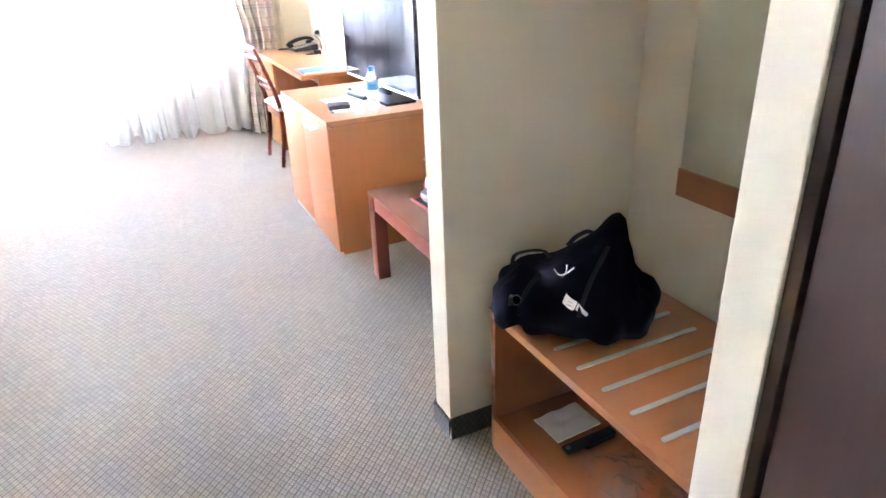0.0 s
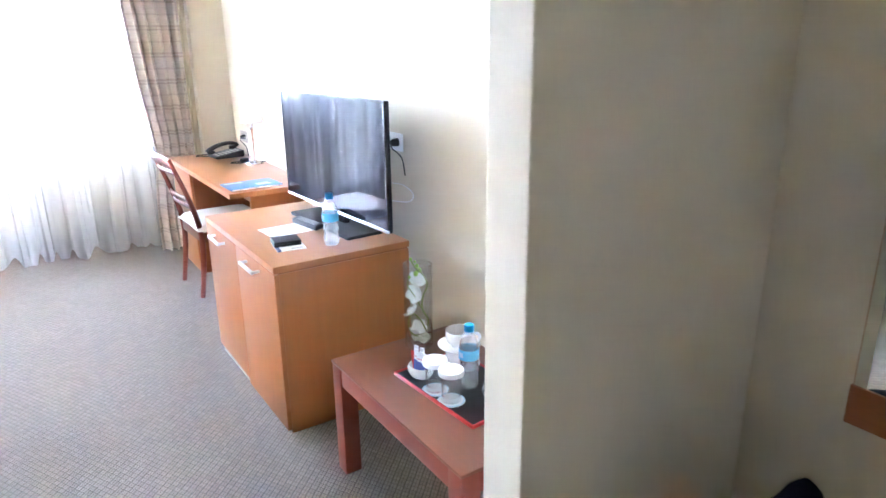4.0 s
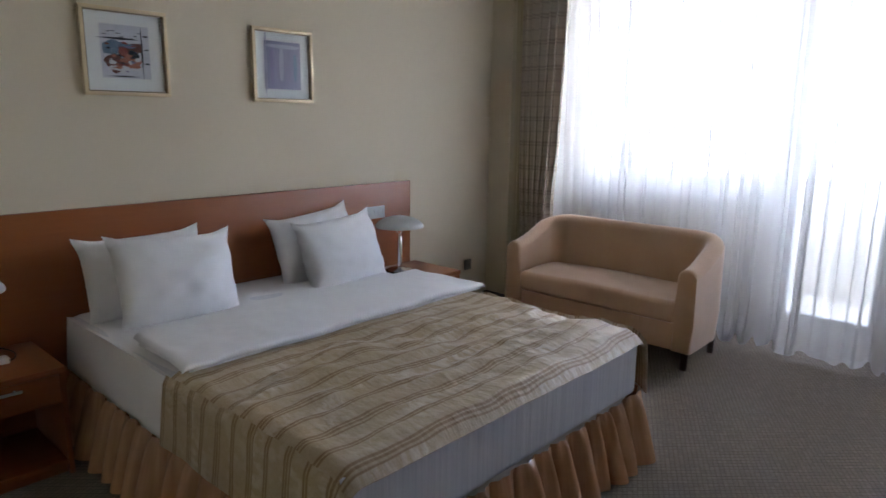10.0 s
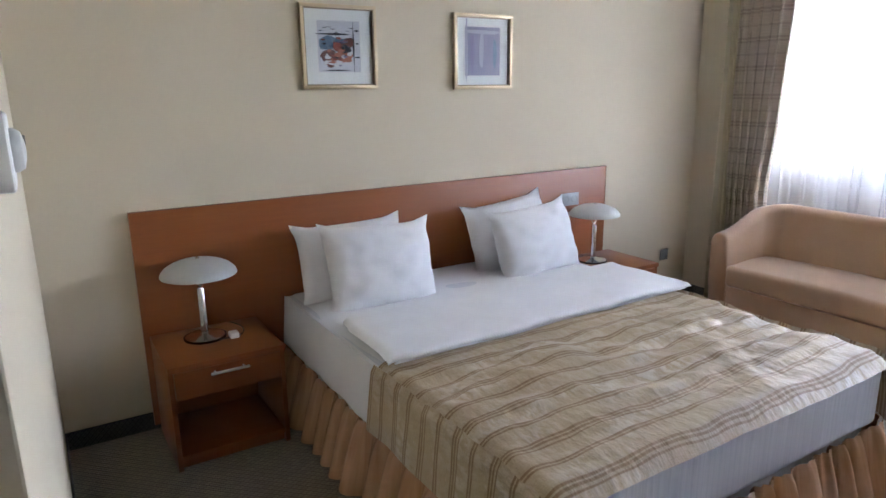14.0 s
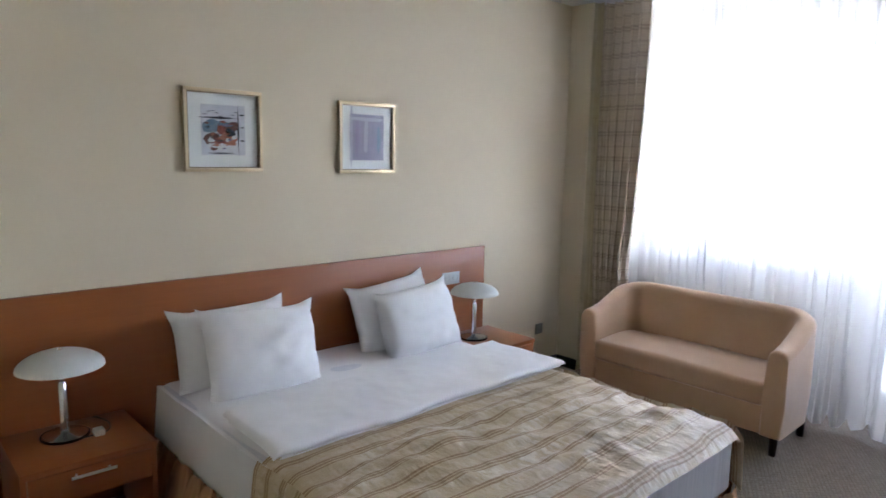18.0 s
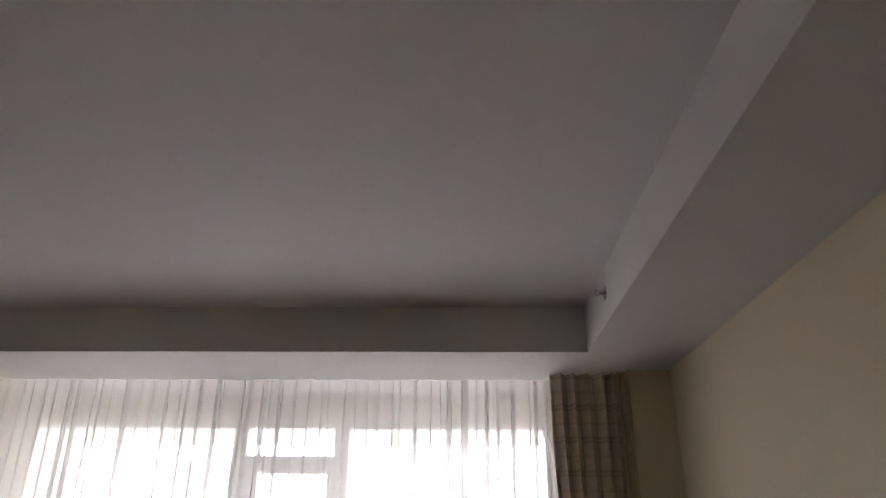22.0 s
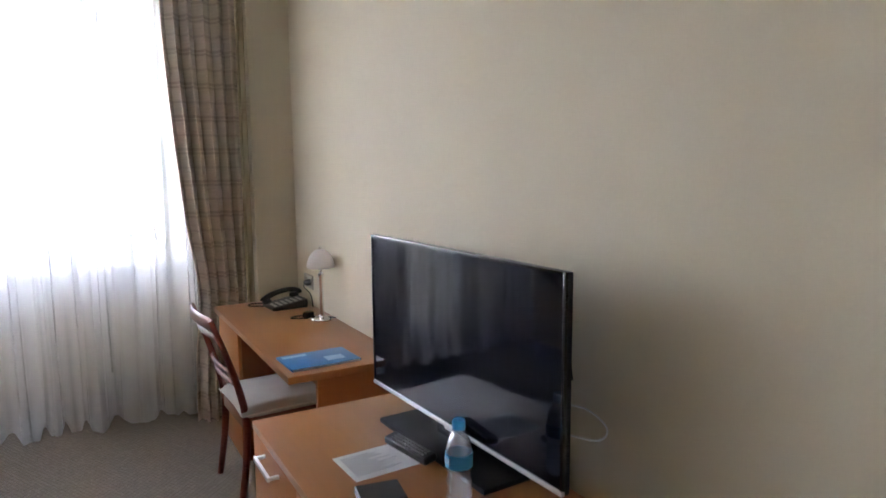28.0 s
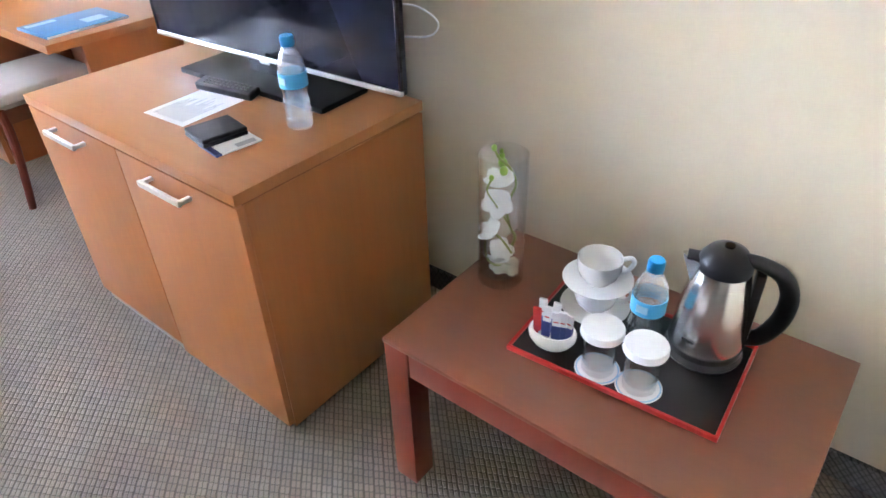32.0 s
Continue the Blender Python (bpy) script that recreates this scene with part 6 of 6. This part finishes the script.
# ---- pictures ----
def picture(y0, y1, z0, z1, label, patches, back, deep):
    p = thing("framed_picture", pose(0, 0, 0), label, "picture", "pictures above the bed")
    f, d = 0.018, 0.024
    for a, b in (((y0, z0), (y1, z0 + f)), ((y0, z1 - f), (y1, z1)), ((y0, z0 + f), (y0 + f, z1 - f)), ((y1 - f, z0 + f), (y1, z1 - f))):
        part("frame_bar", box((0.002, a[0], a[1]), (d, b[0], b[1]), 0.003), "gilt", p)
    g = f + 0.006
    for a, b in (((y0 + f, z0 + f), (y1 - f, z0 + g)), ((y0 + f, z1 - g), (y1 - f, z1 - f)), ((y0 + f, z0 + g), (y0 + g, z1 - g)), ((y1 - g, z0 + g), (y1 - f, z1 - g))):
        part("inner_lip", box((0.003, a[0], a[1]), (0.016, b[0], b[1])), "gilt_dark", p)
    part("mount", box((0.003, y0 + f, z0 + f), (0.007, y1 - f, z1 - f)), "mount_card", p, "pale grey-white card mount")
    w, h = y1 - y0, z1 - z0
    a0, a1, b0, b1 = y0 + w * deep, y1 - w * deep, z0 + h * (deep - 0.015), z1 - h * (deep - 0.03)
    rim = 0.003 if deep > 0.21 else 0.012
    part("print_edge", box((0.0065, a0 - rim, b0 - rim), (0.0078, a1 + rim, b1 + rim)), "white_china", p)
    pr = part("print", box((0.007, a0, b0), (0.0086, a1, b1)), back, p)
    for k, (u0, v0, u1, v1, m) in enumerate(patches):
        y, z, ry, rz = a0 + (a1 - a0) * (u0 + u1) / 2, b0 + (b1 - b0) * (v0 + v1) / 2, (a1 - a0) * (u1 - u0) / 2, (b1 - b0) * (v1 - v0) / 2
        bm = lathe([(0, 0), (1, 0), (1, 0.0006), (0, 0.0006)], 14 if min(ry, rz) > 0.006 else 4)
        for v in bm.verts:
            v.co.xy *= 1 + 0.45 * noise.noise(Vector((v.co.x * 1.6, v.co.y * 1.6, k * 1.7)))
        bm.transform(Matrix(((0, 0, 1, 0.0086 + 0.00006 * k), (ry * 1.15, 0, 0, y), (0, rz * 1.15, 0, z), (0, 0, 0, 1))))
        part("colour_patch", bm, m, pr)
    pane = part("glazing", box((0.0135, y0 + f, z0 + f), (0.0150, y1 - f, z1 - f)), "picture_glass", p, "picture glass")
    pane.visible_shadow = False


surface("mount_card", (0.76, 0.79, 0.77), (0.80, 0.83, 0.81), 0.8, 6.0, 200.0, 0.05)
surface("print_grey", (0.50, 0.52, 0.57), (0.62, 0.64, 0.68), 0.7, 18.0, 90.0, 0.0)
wood("print_blue", (0.12, 0.12, 0.20), (0.36, 0.35, 0.46), 0.7, (60, 60, 5), (0, 0, 0), 0.0)
surface("print_red", (0.20, 0.05, 0.04), (0.30, 0.08, 0.06), 0.7, 40.0, 150.0, 0.0)
surface("print_orange", (0.33, 0.11, 0.07), (0.45, 0.20, 0.14), 0.7, 40.0, 150.0, 0.0)
surface("print_teal", (0.08, 0.14, 0.22), (0.20, 0.27, 0.34), 0.7, 40.0, 150.0, 0.0)
plain("print_ink", (0.025, 0.028, 0.04), 0.7)
plain("print_white", (0.62, 0.62, 0.62), 0.7)
plain("print_brown", (0.14, 0.06, 0.05), 0.7)
plain("print_violet", (0.22, 0.19, 0.30), 0.7)
wood("print_pale", (0.34, 0.34, 0.43), (0.48, 0.48, 0.56), 0.7, (60, 60, 5), (0, 0, 0), 0.0)
r = random.Random(4)
daubs = []
for k in range(46):
    u, v, w = r.uniform(0.02, 0.68), r.uniform(0.08, 0.66), r.uniform(0.05, 0.15)
    tone = r.choice(("print_brown", "print_red", "print_orange", "print_white", "print_ink", "print_violet") if v < 0.42 else ("print_teal", "print_teal", "print_red", "print_brown", "print_ink", "print_violet"))
    daubs.append((u, v, min(0.80, u + w * r.uniform(0.8, 1.6)), v + w * r.uniform(0.25, 0.7), tone))
for k in range(9):
    daubs.append((0.02 + 0.09 * k, 0.80 + 0.07 * math.sin(k * 0.9), 0.13 + 0.09 * k, 0.815 + 0.07 * math.sin(k * 0.9), "print_ink"))
picture(1.36, 1.762, 1.57, 1.972, "gilt-framed still life print in red and blue on a white mount",
        [(0.0, 0.72, 0.86, 0.76, "print_ink"), (0.82, 0.05, 0.86, 0.95, "print_ink"), (0.02, 0.45, 0.38, 0.70, "print_teal"), (0.35, 0.42, 0.62, 0.66, "print_red"),
         (0.55, 0.47, 0.82, 0.68, "print_brown"), (0.45, 0.22, 0.76, 0.44, "print_orange"), (0.05, 0.20, 0.42, 0.42, "print_brown"), (0.14, 0.12, 0.52, 0.24, "print_white"),
         (0.04, 0.02, 0.84, 0.05, "print_ink"), (0.86, 0.28, 0.99, 0.31, "print_ink"), (0.88, 0.55, 0.99, 0.58, "print_ink"), (0.86, 0.80, 0.99, 0.83, "print_ink")] + daubs, "print_grey", 0.22)
picture(2.232, 2.63, 1.56, 1.966, "gilt-framed violet-blue print on a white mount",
        [(0.0, 0.0, 0.08, 1.0, "print_pale"), (0.0, 0.86, 0.95, 0.93, "print_pale"), (0.40, 0.20, 0.52, 0.88, "print_pale"), (0.80, 0.20, 0.90, 0.70, "print_teal"), (0.16, 0.10, 0.24, 0.90, "print_violet")], "print_blue", 0.20)


# ---- sockets, switches and the thermostat ----
def socket(m, n, label, mat="grey_plastic", plug=False):
    """A row of n sockets on a plate; local x points out of the wall, y runs along it."""
    s = thing("socket", m, label, "socket", "wall sockets")
    w = 0.072 * n + 0.01
    part("plate", box((0, -w / 2, -0.041), (0.008, w / 2, 0.041), 0.003), mat, s)
    for k in range(n):
        y = -w / 2 + 0.041 + 0.072 * k
        part("inset", lathe([(0, 0.002), (0.018, 0.002), (0.022, 0.011), (0.024, 0.011), (0.024, 0.006), (0, 0.006)], 24, pose(0, y, 0, 0, 90, 0)), mat, s)
    if plug:
        pl = part("plug", lathe([(0, 0.005), (0.019, 0.005), (0.018, 0.03), (0.010, 0.045), (0, 0.046)], 20, pose(0, w / 2 - 0.041, 0, 0, 90, 0)), "black_plastic", s)
        part("cable", tube(curve_points([(0.04, w / 2 - 0.041, 0), (0.055, w / 2 - 0.01, -0.02), (0.03, w / 2 + 0.03, -0.06), (0.02, w / 2 + 0.04, -0.14)], 5), 0.0032, 6), "black_plastic", pl)
    return s


socket(pose(W - 0.001, 1.855, 1.127, 0, 0, 180), 2, "double pale wall socket with a black plug behind the television", "white_plastic", True)
socket(pose(W - 0.001, 4.11, 0.90, 0, 0, 180), 2, "double taupe-grey wall socket above the desk", "taupe_plastic", True)
socket(pose(0.001, 4.095, 0.34), 1, "small dark wall socket beside the nightstand")
socket(pose(0.035, 3.10, 0.86), 2, "double silver-grey switch plate on the headboard", "grey_metal")
socket(pose(2.03, SOUTH + 0.001, 0.80, 0, 0, 90), 1, "pale wall socket at the corner of the partition", "white_plastic")

th = thing("thermostat", pose(2.20, SOUTH + 0.001, 1.506, 0, 0, 90), "white wall thermostat with a round dial by the corner", "thermostat")
part("wall_plate", box((-0.001, -0.052, -0.050), (0.007, 0.052, 0.050), 0.002), "grey_metal", th, "thin grey back plate")
part("case", box((0.006, -0.047, -0.046), (0.032, 0.047, 0.046), 0.006, 3), "white_plastic", th)
part("dial", lathe([(0, 0.030), (0.027, 0.030), (0.027, 0.036), (0.023, 0.043), (0.012, 0.046), (0, 0.047)], 32, pose(0, 0.006, 0, 0, 90, 0)), "white_plastic", th, "round white dial")
part("dial_mark", box((0.043, 0.004, 0.006), (0.0475, 0.008, 0.018), 0.0008), "grey_plastic", th)
